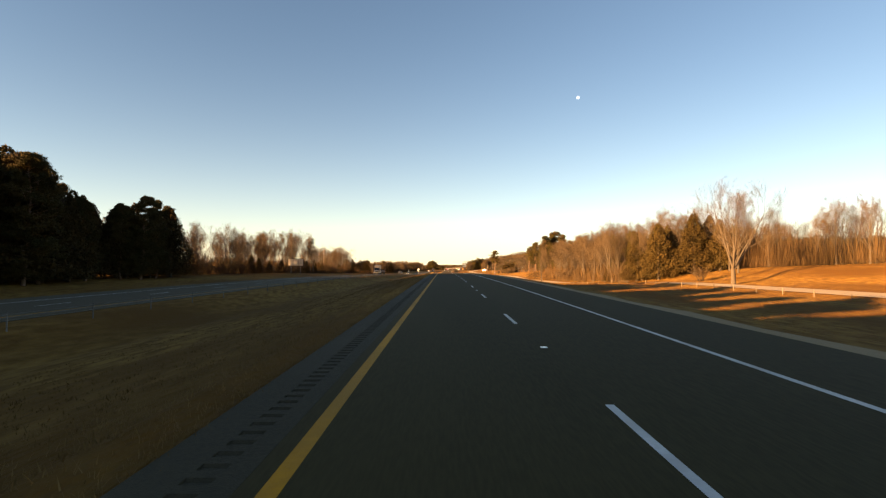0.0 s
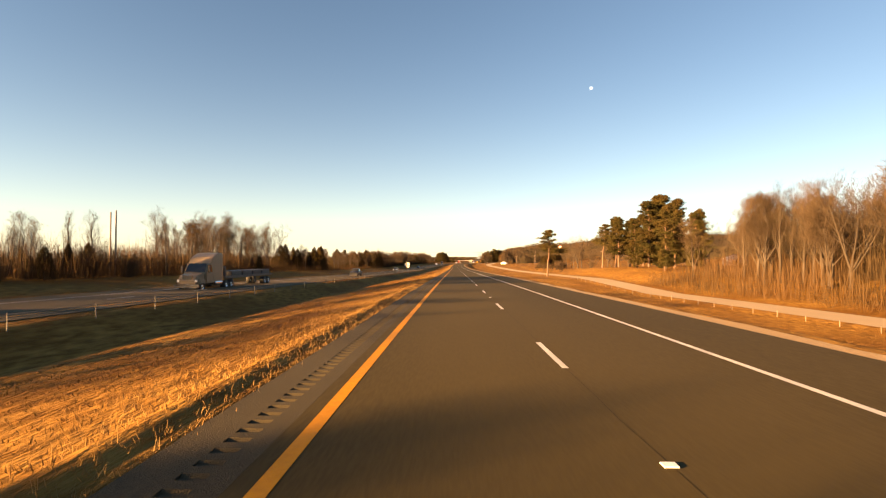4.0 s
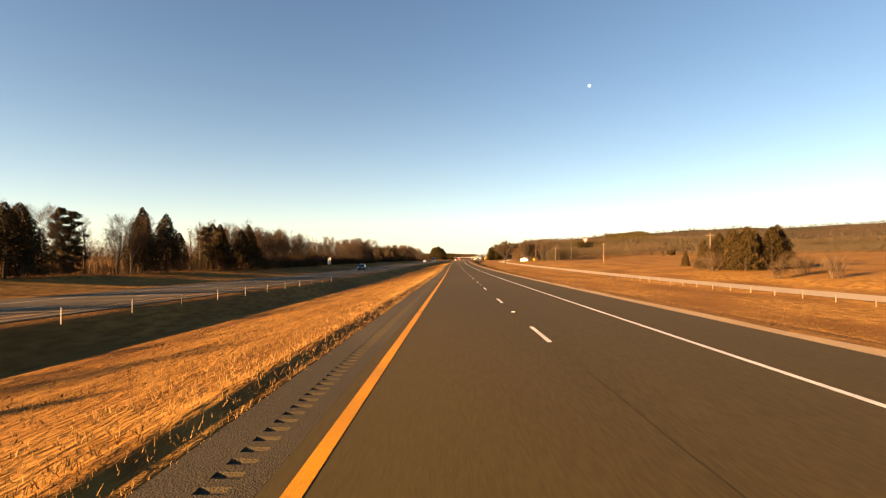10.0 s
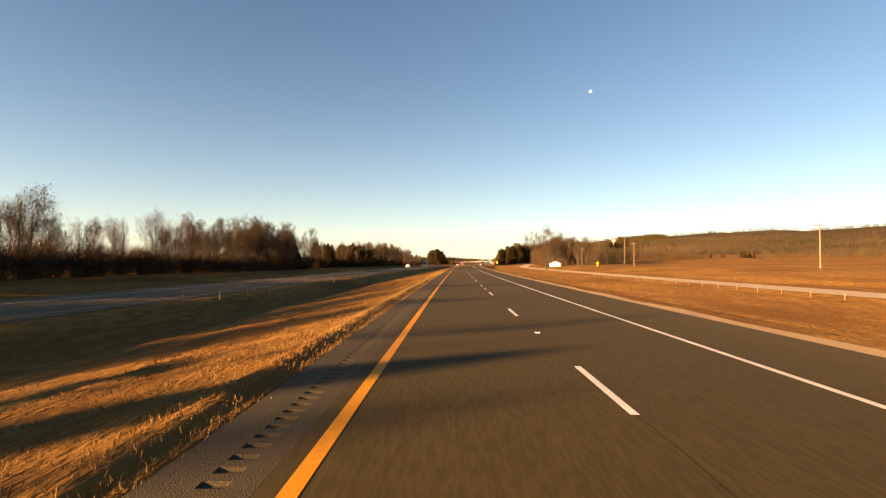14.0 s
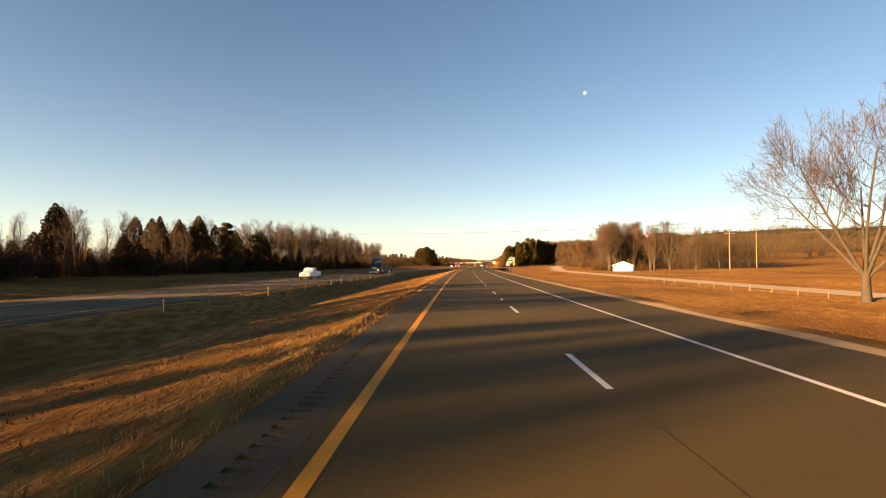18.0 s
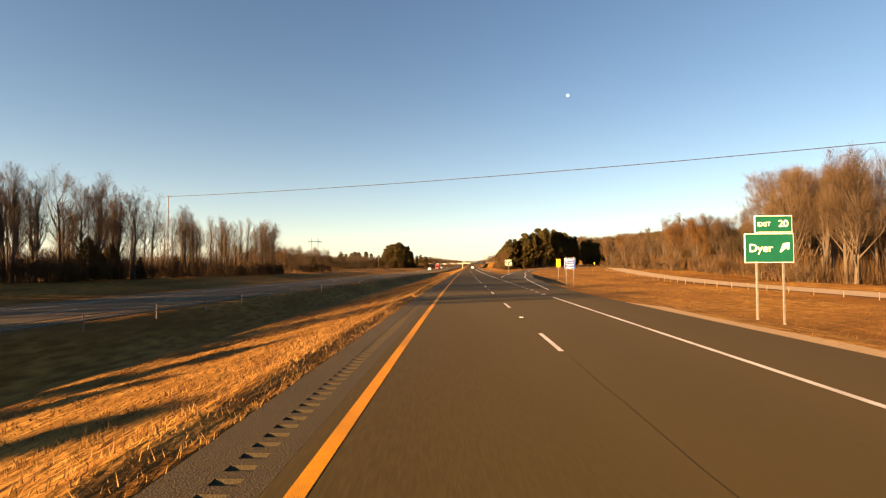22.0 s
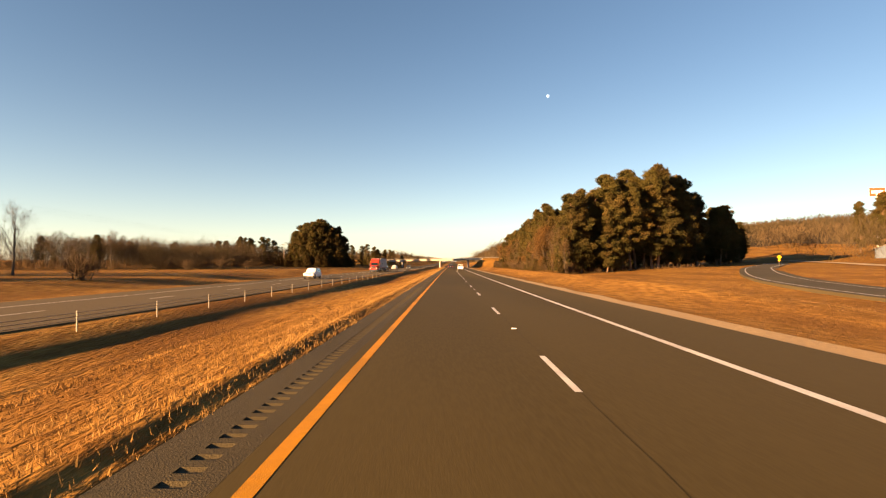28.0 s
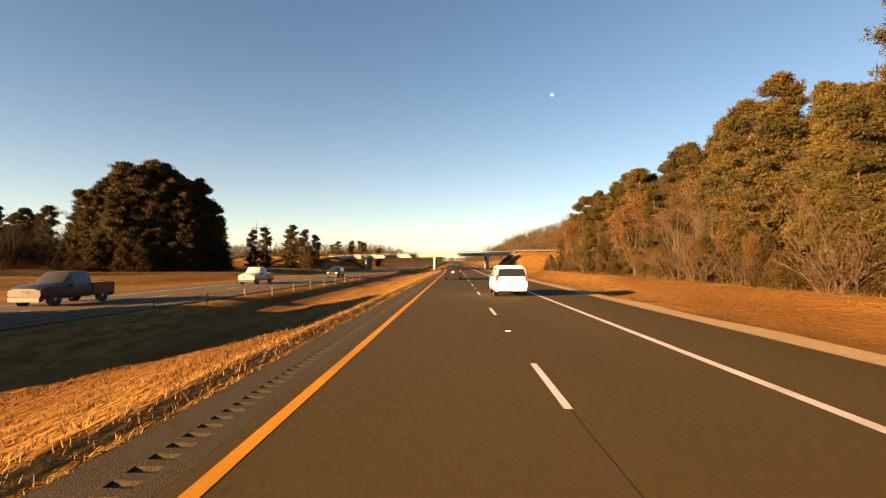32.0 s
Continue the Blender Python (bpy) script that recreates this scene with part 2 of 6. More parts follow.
BLADE = mat("dry_grass_blades", (.074, .037, .010), (.18, .100, .029), .9, .85, spec=.1, c3=(.088, .044, .0125), big=.22, stretch=(1, .25, 1))
STRAW = mat("pale_straw", (.125, .071, .023), (.26, .162, .060), .9, .85, spec=.1, c3=(.155, .090, .030), big=.22, stretch=(1, .25, 1))
YELLOW = mat("yellow_paint", (.50, .215, .005), (.42, .18, .006), 9, .7, bump=.3, bscale=70, c3=(.31, .145, .012), big=.35, spec=.15)
WHITE = mat("white_road_paint", (0.471, 0.456, 0.426), (0.547, 0.532, 0.502), 14, .6, bump=.3, bscale=70, c3=(0.38, 0.357, 0.327), big=.8)
CONCRETE = mat("concrete", (0.289, 0.266, 0.236), (0.365, 0.342, 0.304), 2.5, .85, bump=.3, bscale=20, c3=(0.228, 0.205, 0.182), big=.15)
GALV = mat("galvanised_steel", (0.085, 0.08, 0.072), (0.13, 0.123, 0.112), 8, .6, .15, vary=.2)
RUSTY = mat("rusty_wire", (.05, .035, .025), (.08, .055, .038), 8, .8)
TAR = mat("tar_seal", (.026, .021, .010), (.034, .027, .013), 12, .85, spec=.08)
WOODPOLE = mat("weathered_pole_wood", (0.129, 0.0912, 0.0646), (0.19, 0.144, 0.106), 6, .9, bump=.5, bscale=30, stretch=(6, 6, .6))
BARK = mat("grey_bark", (.034, .026, .018), (.058, .045, .031), 5, .95, bump=.6, bscale=18, vary=.25, stretch=(3, 3, .5))
PINEBARK = mat("pine_bark", (.085, .050, .032), (.13, .082, .052), 4, .95, bump=.8, bscale=12, vary=.2, stretch=(3, 3, .6))
TWIG = mat("twigs", (.041, .029, .018), (.068, .049, .031), .5, .9, vary=.25, spec=.08)
RUST = mat("dead_leaves", (.050, .027, .009), (.080, .044, .014), .7, .9, vary=.2, spec=.1)
NEEDLE = mat("pine_needles", (.023, .022, .005), (.041, .035, .009), .45, .75, vary=.22, spec=.12, c3=(.058, .039, .011), big=.25)
CEDAR = mat("cedar_foliage", (.023, .017, .006), (.040, .027, .009), .6, .8, vary=.25, spec=.06)
BRUSH = mat("brown_brush", (.050, .030, .014), (.076, .046, .022), .35, .95, spec=.1, c3=(.038, .026, .013), big=.06)
FARWOOD = mat("far_woodland", (.040, .029, .018), (.060, .044, .027), .05, .95, spec=.05, c3=(.030, .027, .017), big=.006)
FOREST = mat("leaf_litter", (.044, .031, .018), (.066, .047, .027), .06, .95, bump=.8, bscale=.12, bdist=2.0, spec=.05, c3=(.033, .030, .017), big=.008)
RUBBER = mat("tyre_rubber", (.02, .02, .02), (.03, .03, .03), 20, .8)
GLASS = mat("dark_car_glass", (.012, .014, .016), None, rough=.06, spec=.6)
CHROME = mat("bright_metal", (.6, .6, .6), None, rough=.2, metal=1.0)
BLACKP = mat("black_plastic", (.025, .025, .027), (.035, .035, .036), 30, .6)
REDLENS = mat("red_lens", (.38, .02, .015), None, rough=.2)
AMBER = mat("amber_lens", (.6, .22, .02), None, rough=.2)
LAMPGLASS = mat("clear_lens", (.7, .7, .68), None, rough=.15)
SIGNGREEN = mat("green_sign_face", (.0, .062, .036), (.0, .074, .043), 2, .45)
SIGNBLUE = mat("blue_sign_face", (.012, .055, .27), (.015, .065, .30), 2, .5)
SIGNYEL = mat("yellow_sign_face", (.75, .38, .01), (.80, .43, .015), 2, .45)
SIGNWHITE = mat("white_sign_face", (.66, .66, .63), (.72, .72, .69), 3, .45)
CABLE = mat("weathered_dark_cable", (.005, .005, .006), (.008, .008, .009), 20, .95)
INK = mat("black_sign_ink", (.02, .02, .02), None, rough=.5)
SIGNRED = mat("red_sign_face", (.55, .06, .03), (.6, .08, .04), 2, .45)
SIDING = mat("white_siding", (.76, .74, .70), (.82, .80, .77), 1.5, .6, stretch=(.3, .3, 9))
ROOF = mat("grey_shingle_roof", (.12, .11, .10), (.18, .165, .15), 8, .9, bump=.5, bscale=25)
DULLBLUE = mat("dull_blue_siding", (.05, .075, .12), (.065, .09, .14), 1.5, .7, stretch=(.3, .3, 9))
PALEBOARD = mat("weathered_board_face", (.30, .27, .22), (.40, .36, .30), 2.5, .8, c3=(.24, .21, .17), big=.8)
BRICK = mat("tan_brick", (.34, .20, .12), (.42, .27, .17), 9, .9, bump=.4, bscale=30)


def paint(name, c):
    m = mat(name, c, None, rough=.35, spec=.3)
    m.node_tree.nodes["Principled BSDF"].inputs["Coat Weight"].default_value = .15
    return m


# ---- mesh helpers ----


def mesh(name, verts, faces, material, smooth=False):
    me = bpy.data.meshes.new(name)
    me.from_pydata([tuple(v) for v in verts], [], [tuple(f) for f in faces])
    if smooth:
        me.polygons.foreach_set("use_smooth", [True] * len(me.polygons))
    me.materials.append(material)
    me.update()
    return me


def mesh_np(name, verts, faces, material, smooth=False):
    """A mesh from arrays; all faces have the same number of corners."""
    v, f = np.asarray(verts, np.float32).reshape(-1, 3), np.asarray(faces, np.int32)
    me = bpy.data.meshes.new(name)
    me.vertices.add(len(v))
    me.vertices.foreach_set("co", v.ravel())
    k = f.shape[1]
    me.loops.add(f.size)
    me.loops.foreach_set("vertex_index", f.ravel())
    me.polygons.add(len(f))
    me.polygons.foreach_set("loop_start", np.arange(len(f), dtype=np.int32) * k)
    me.polygons.foreach_set("loop_total", np.full(len(f), k, np.int32))
    me.polygons.foreach_set("use_smooth", np.full(len(f), bool(smooth)))
    me.materials.append(material)
    me.update(calc_edges=True)
    me.validate()
    return me


def child(name, me, parent, label="", m=None):
    ob = new(name, me)
    ob.parent = parent
    if m is not None:
        ob.matrix_basis = m
    return tagged(ob, label)


def part(name, bm, material, parent, label="", smooth=False, m=None):
    me = bpy.data.meshes.new(name)
    bm.to_mesh(me)
    bm.free()
    if smooth:
        me.polygons.foreach_set("use_smooth", [True] * len(me.polygons))
    me.materials.append(material)
    return child(name, me, parent, label, m)


def box(x0, x1, y0, y1, z0, z1, bevel=0.0, bm=None, seg=1):
    own = bm is None
    bm = bm or bmesh.new()
    r = bmesh.ops.create_cube(bm, size=1, matrix=Matrix.Translation(((x0 + x1) / 2, (y0 + y1) / 2, (z0 + z1) / 2)) @ Matrix.Diagonal((x1 - x0, y1 - y0, z1 - z0, 1)))
    if bevel:
        es = {e for v in r["verts"] for e in v.link_edges}
        bmesh.ops.bevel(bm, geom=list(es), offset=bevel, segments=seg, affect="EDGES")
    return bm


def cyl(r0, r1, p0, p1, sides=10, bm=None):
    bm = bm or bmesh.new()
    p0, p1 = Vector(p0), Vector(p1)
    d = p1 - p0
    m = Matrix.Translation((p0 + p1) / 2) @ d.to_track_quat("Z", "Y").to_matrix().to_4x4()
    bmesh.ops.create_cone(bm, cap_ends=True, segments=sides, radius1=r0, radius2=r1, depth=d.length, matrix=m)
    return bm


def thing(name, m, label, category, group="", kind=""):
    ob = new(name)
    ob.empty_display_size = 0.3
    ob.matrix_basis = m
    return tagged(ob, label, category, group, kind)


def at(s, u, z=None, turn=0.0, scale=1.0):
    """A pose on the ground beside the road, facing along it."""
    p = road_xyz(s, u, ground(s, u) if z is None else z)
    return pose(*p, 0, 0, -heading(s) + turn) @ Matrix.Scale(scale, 4)


# ---- lie of the land ----


def smooth01(x):
    x = np.clip(x, 0, 1)
    return x * x * (3 - 2 * x)


BARRIER = ((-400, -20.5), (600, -20.5), (745, -19), (900, -18.3), (1040, -15.8), (3000, -15.8))


def barrier_u(s):
    return np.interp(s, *zip(*BARRIER))


def opp_dz(s):
    return np.interp(s, (-400, 700, 1040, 3000), (-.75, -.65, -.45, -.3))


RAMP = ((850, 3.6), (884, 5.2), (905, 5.9), (928, 8.6), (946, 11.0), (1000, 16.5), (1067, 27), (1100, 38), (1136, 58), (1172, 82), (1205, 110))
FRONT = ((-400, 36), (820, 36), (900, 39), (987, 49), (1050, 64), (1108, 82), (1172, 106), (1230, 128))
FENCE_DZ = ((-100, -1.0), (40, -1.2), (85, -1.4), (120, -2.6), (160, -3.5), (240, -3.5), (285, -1.9), (424, -1.6), (550, -1.3), (900, -1.3))


def cross_s(u):
    """Where the crossing road lies."""
    return 1347 - 0.21 * (u - 20)


def ground(s, u):
    s, u = np.broadcast_arrays(np.asarray(s, float), np.asarray(u, float))
    b, o = barrier_u(s), opp_dz(s)
    ditch, deep = b + 3.2, np.interp(s, (600, 930, 1020, 1045, 1090, 1120, 1160), (-1.85, -1.8, -1.35, -1.05, -1.05, -1.35, -1.15))
    x = np.clip((u - ditch) / (-5.0 - ditch), 0, 1)
    med = np.where(u > ditch, deep + (-.05 - deep) * (.75 * x + .25 * smooth01(x)), deep + (o - .05 - deep) * smooth01((ditch - u) / (ditch - (b - 1.2))))
    lo = b - 14.5
    out = np.where(u > lo, o - .06, o - .06 - .35 * smooth01((lo - u) / 4) + 1.0 * smooth01((lo - 5 - u) / 14) + .004 * np.clip(lo - 40 - u, 0, 500))
    L = np.where(u > -5.0, -.05, np.where(u > b - 1.2, med, out))
    low = np.interp(s, *zip(*FENCE_DZ))
    near = np.interp(u, (5.0, 6.5, 7.4), (-.05, -.05, -.14)) + (low + .14) * smooth01((u - 8) / 8) - .25 * smooth01((u - 9) / 6) * smooth01((30 - u) / 12) + .3 * smooth01((u - 31) / 2)
    field = np.interp(u, (40, 60, 100, 200, 400, 900), (0, 1.0, 2.0, 5, 12, 25)) - (low + .9) * smooth01((u - 40) / 22)
    bank = 1.3 * np.exp(-((s - 330) / 70) ** 2) * smooth01((u - 40) / 12) * np.clip(1 - (u - 60) / 80, 0, 1)
    bank = bank + 1.6 * np.exp(-((s - 60) / 60) ** 2) * smooth01((u - 40) / 20)
    R1 = near + np.where(u > 40, field, 0) + bank
    R2 = np.interp(u, (5.0, 6.5, 7.6, 13, 20, 27, 37, 50, 60, 82, 105, 200, 400, 900), (-.05, -.05, -.14, -.42, -.42, -.3, .0, .6, 1.1, 1.5, 1.8, 5, 12, 25))
    R1 = R1 - 2.2 * np.exp(-((s - 895) / 45) ** 2) * smooth01((u - 46) / 14) * np.clip(1 - (u - 90) / 90, 0, 1)
    k = smooth01((s - 905) / 90)
    R = R1 * (1 - k) + R2 * k
    # low grass bank before the ramp
    R = R + .95 * smooth01((s - 1045) / 40) * smooth01((1330 - s) / 60) * np.exp(-((u - 15.5) / 3.6) ** 2) * smooth01((u - 8) / 3)
    # shallow mower rows and ruts in the grass
    rows = .032 * np.sin(u * 4.1 + 1.2 * np.sin(s * .021)) * (.6 + .5 * np.sin(s * .07 + u)) + .026 * np.sin(u * 2.3 - .9 * np.sin(s * .013)) + .02 * np.sin(u * 5 + s * .35)
    L = L + np.where(u < -5.05, .17 * np.exp(-((u + 5.7) / .36) ** 2), 0)
    L = L + np.where(u > b - 1.2, rows * smooth01((-6.2 - u) / 2.5) * smooth01((u - b) / 2), 0)
    R = R + .5 * rows * smooth01((u - 10) / 4) * smooth01((31 - u) / 3)
    z = np.where(u < 0, L, R)
    # approaches of the crossing road
    top = np.where(u > 0, 5.3 * smooth01((u - 10.6) / 8.5), 4.2 * smooth01((-32 - u) / 12))
    hill = np.clip(top - np.clip(np.abs(s - cross_s(u)) - 9, 0, 99) * .5, 0, 9)
    z = np.maximum(z, np.where(((u > 9) | (u < -31)) & (hill > .05), hill - .05, -99))
    # wooded ridge far off
    for s0, u0, h, w in ((1480, 430, 25, 230), (2700, 150, 44, 240), (2620, 480, 52, 280), (2480, 900, 68, 340), (2150, 1400, 78, 420), (1500, 1800, 82, 480), (800, 2000, 82, 480)):
        z = z + h * np.exp(-((s - s0) / (w * 1.15)) ** 2 - ((u - u0) / w) ** 2) * smooth01((u - 40) / 200)
    z = z + smooth01((u - 200) / 250) * smooth01((z - 8) / 20) * (4.5 * np.sin(s * .0095 + u * .006) * np.sin(u * .011 + 1) + 2.5 * np.sin(s * .021 - u * .017) + 1.5 * np.sin(s * .05 + u * .043))
    z = z + 32 * np.exp(-((s - 1650) / 150) ** 2 - (np.where(u < 120, u - 120, (u - 120) * .5) / 80) ** 2) * smooth01((u - 10) / 40)
    return z + np.where((np.abs(u) > 45), .25 * np.sin(s * .043 + u * .03) * np.sin(u * .05), 0)


def ribbon(name, s, ul, ur, dz, material, parent=None, thick=0.0, label="", kind="structure", category=""):
    """A strip along the road between offsets ul and ur (numbers or arrays)."""
    s = np.asarray(s, float)
    ul, ur, dz = (np.broadcast_to(np.asarray(a, float), s.shape) for a in (ul, ur, dz))
    a, b = road_xyz(s, ul, dz), road_xyz(s, ur, dz)
    rows = [a, b]
    if thick:
        rows = [road_xyz(s, ul, dz - thick), a, b, road_xyz(s, ur, dz - thick)]
    k = len(rows)
    v = np.stack(rows, 1).reshape(-1, 3)
    i = np.arange(len(s) - 1)[:, None] * k
    f = np.concatenate([i + np.array([[j, j + 1, j + 1 + k, j + k]]) for j in range(k - 1)])
    me = mesh_np(name, v, f, material)
    ob = new(name, me)
    if parent is not None:
        ob.parent = parent
        return tagged(ob, label)
    return tagged(ob, label, category, "", kind)


# ground: one sheet, finer near the road
gs = np.concatenate([np.linspace(-1800, -260, 12), np.arange(-240, 1500, 6.0), np.linspace(1510, 4600, 90)])
gu = np.concatenate([-np.geomspace(45, 2500, 22)[::-1], np.arange(-44, -21, 1.5), np.arange(-20.8, -6.6, .42), np.arange(-6.5, -4.96, .17), [-4.95, -4.0, 0, 5.0], np.arange(6.2, 31, .62), np.arange(31, 46, 1.2), np.geomspace(47, 2600, 42)])
gS, gU = np.meshgrid(gs, gu, indexing="ij")
gz = ground(gS, gU)
inside = (gU > -4.96) & (gU < 6.3)
gz = np.where(inside, -.12, gz)
gv = road_xyz(gS, gU, gz)
nr = len(gu)
gi = (np.arange(len(gs) - 1)[:, None] * nr + np.arange(nr - 1)[None]).reshape(-1, 1)
gme = mesh_np("ground", gv, gi + np.array([[0, 1, nr + 1, nr]]), GRASS, True)
gme.materials.append(FOREST)
gme.polygons.foreach_set("material_index", (((np.abs(gU) > 40) & (gz > 13)) | ((gS > 1430) & (gU > 18) & (gU < 600) & (gz > 2.5)))[:-1, :-1].ravel().astype(np.int32))
land = tagged(new("ground", gme), "rolling dry winter grassland with straw-coloured verges", "ground", kind="structure")

# ---- carriageways ----
Sr = np.arange(-240, 1500, 5.0)
Sfar = np.linspace(1495, 3000, 60)
road = ribbon("road", Sr, -3.95, 6.45, 0.0, ASPHALT, thick=.1, label="dark asphalt highway carriageway with two lanes", category="road")
ribbon("road_far", Sfar, -5, 6.45, 0.0, ASPHALT, thick=.1, label="distant stretch of the asphalt carriageway", category="road")
ribbon("shoulder", Sr, -5.0, -4.49, -.002, SHOULDER, thick=.1, label="narrow paved inner shoulder, worn at its edge", category="shoulder")
ribbon("shoulder", Sr, -4.22, -3.955, -.002, SHOULDER, thick=.1, label="narrow paved inner shoulder beside the yellow line", category="shoulder")
# milled rumble strip: real grooves across the shoulder
PITCH = 0.31
rs = (np.arange(-40, 1330, PITCH)[:, None] + np.array([0, .05, .10, .15])[None]).ravel()
rz = np.tile([-.002, -.026, -.026, -.002], len(rs) // 4)
ribbon("rumble_strip", rs, -4.49, -4.22, rz, SHOULDER, label="milled rumble strip grooves in the shoulder", category="rumble strip")
ribbon("gravel_edge", Sr, 6.45, np.where((Sr > 845) & (Sr < 1010), 6.5, np.where(Sr > 1010, 7.7, 7.4)) + .18 * np.sin(Sr * .7), -.055, GRAVEL, label="pale gravel strip along the pavement edge", category="gravel", thick=.08)
# paint
Sl = np.arange(-60, 1500, 4.0)
ribbon("yellow_line", Sl, -3.74, -3.56, .004, YELLOW, road)
for a, b, u0, u1 in ((-60, 852, 3.36, 3.50), (905, 1500, 3.32, 3.52)):
    ribbon("edge_line", np.arange(a, b + 1, 3.0), u0, u1, .004, WHITE, road)
DASH0, GAP = 18.6, 11.834
for i in range(-4, 115):
    s = DASH0 + GAP * i
    ribbon("lane_dash", np.array([s - 2.96, s - 1.5, s]), -.06, .06, .004, WHITE, road)
marker = box(-.075, .075, -.06, .06, 0, .02, .008)
mk = bpy.data.meshes.new("marker")
marker.to_mesh(mk)
marker.free()
mk.materials.append(LAMPGLASS)
for i in range(-2, 114, 2):
    s = DASH0 + GAP * i - 2.96 - 4.4
    child("reflective_marker", mk, road, "", at(s, 0, .002))
for i in range(17):
    s = 904.0 - 3.05 * i
    ribbon("dotted_line", np.array([s, s + .65]), 3.29, 3.57, .004, WHITE, road)

# ragged joint between the two lanes, sealed with tar
Sj = np.arange(-40, 1340, 1.1)
uj = .03 + .035 * np.sin(Sj * .31) * np.sin(Sj * .047 + 1) + .014 * np.sin(Sj * 1.9)
ribbon("lane_joint", Sj, uj - .004, uj + .004, .002, TAR, road)

# opposite carriageway
So = np.arange(-240, 1500, 6.0)
bo, oo = barrier_u(So), opp_dz(So)
opp = ribbon("road_opposite", So, bo - 13.6, bo - 1.6, oo, OLDROAD, thick=.1, label="pale worn asphalt of the opposite carriageway", category="road")
ribbon("road_opposite_far", Sfar, barrier_u(Sfar) - 13.6, barrier_u(Sfar) - 1.6, opp_dz(Sfar), OLDROAD, thick=.1, label="distant stretch of the opposite carriageway", category="road")
ribbon("yellow_line", So, bo - 3.0, bo - 2.86, oo + .004, YELLOW, opp)
ribbon("edge_line", So, bo - 10.4, bo - 10.26, oo + .004, WHITE, opp)
for s in np.arange(-100, 1450, GAP):
    ribbon("lane_dash", np.array([s, s + 3]), barrier_u(s) - 6.65, barrier_u(s) - 6.53, opp_dz(s) + .004, WHITE, opp)

# frontage road and exit ramp
Sf = np.concatenate([np.arange(-240, 850, 8.0), np.arange(850, 1231, 5.0)])
uf = np.interp(Sf, *zip(*FRONT))
kk = np.exp(-(np.arange(-6, 7) / 3.0) ** 2)
uf = np.convolve(np.pad(uf, 6, "edge"), kk / kk.sum(), "valid")
ribbon("frontage_road", Sf, uf - 3.2, uf + 3.2, np.maximum(np.maximum(ground(Sf, uf - 3.2), ground(Sf, uf + 3.2)), ground(Sf, uf)) + .03, TANROAD, label="pale two-way frontage road beside the highway", category="road")
Sp = np.arange(850, 1206, 4.0)
up = np.interp(Sp, *zip(*RAMP))
up = np.convolve(np.pad(up, 4, "edge"), np.ones(9) / 9, "valid")
hw = np.interp(Sp, (850, 905, 930, 1205), (.3, 2.0, 2.3, 2.6))
up = np.maximum(up, 3.5 + hw * .6)
zp = np.maximum(np.maximum(ground(Sp, up - hw - 1), ground(Sp, up + hw + 1)), ground(Sp, up)) + .06
zp = np.convolve(np.pad(zp, 4, "edge"), np.ones(9) / 9, "valid")
zp = np.where(Sp < 925, np.minimum(zp, -.004), zp)
gk = (Sp > 898) & (Sp < 968)
ribbon("gore_pavement", Sp[gk], 6.3, np.maximum(up - hw - .9, 6.45)[gk], np.minimum(-.012, zp - .02)[gk] * np.clip((Sp[gk] - 898) / 60, .1, 1), SHOULDER, thick=.2, label="dark paved wedge between highway and ramp", category="road")
ramp = ribbon("exit_ramp", Sp[1:], np.maximum(up - hw - 1.0, 3.0)[1:], (up + hw + 1.6)[1:], zp[1:], SHOULDER, thick=.3, label="curving asphalt exit ramp that leaves the highway", category="road")
ribbon("edge_line", Sp[3:], (up + hw - .07)[3:], (up + hw + .07)[3:], (zp + .008)[3:], WHITE, ramp)
ribbon("edge_line", Sp[15:], (up - hw - .07)[15:], (up - hw + .07)[15:], (zp + .008)[15:], WHITE, ramp)

# ---- cable barrier in the median ----
barrier = thing("cable_barrier", Matrix(), "galvanised three-cable median barrier on steel posts", "barrier")
pb = box(-.028, .028, -.018, .018, -.3, .78, .006)
pm = bpy.data.meshes.new("post")
pb.to_mesh(pm)
pb.free()
pm.materials.append(GALV)
for s in np.arange(-20, 1480, 5.1):
    u = barrier_u(s) + .0
    child("post", pm, barrier, "", at(s, float(u)))
for h in (.44, .57, .70):
    sc = np.arange(-20, 1480, 5.1)
    uc = barrier_u(sc)
    z = ground(sc, uc) + h
    a, b = road_xyz(sc, uc, z - .012), road_xyz(sc, uc + .02, z + .012)
    c = road_xyz(sc, uc - .02, z + .012)
    v = np.stack([a, b, c], 1).reshape(-1, 3)
    i = np.arange(len(sc) - 1)[:, None] * 3
    f = np.concatenate([i + np.array([[j, (j + 1) % 3, 3 + (j + 1) % 3, 3 + j]]) for j in range(3)])
    child("cable", mesh_np("cable", v, f, GALV), barrier)

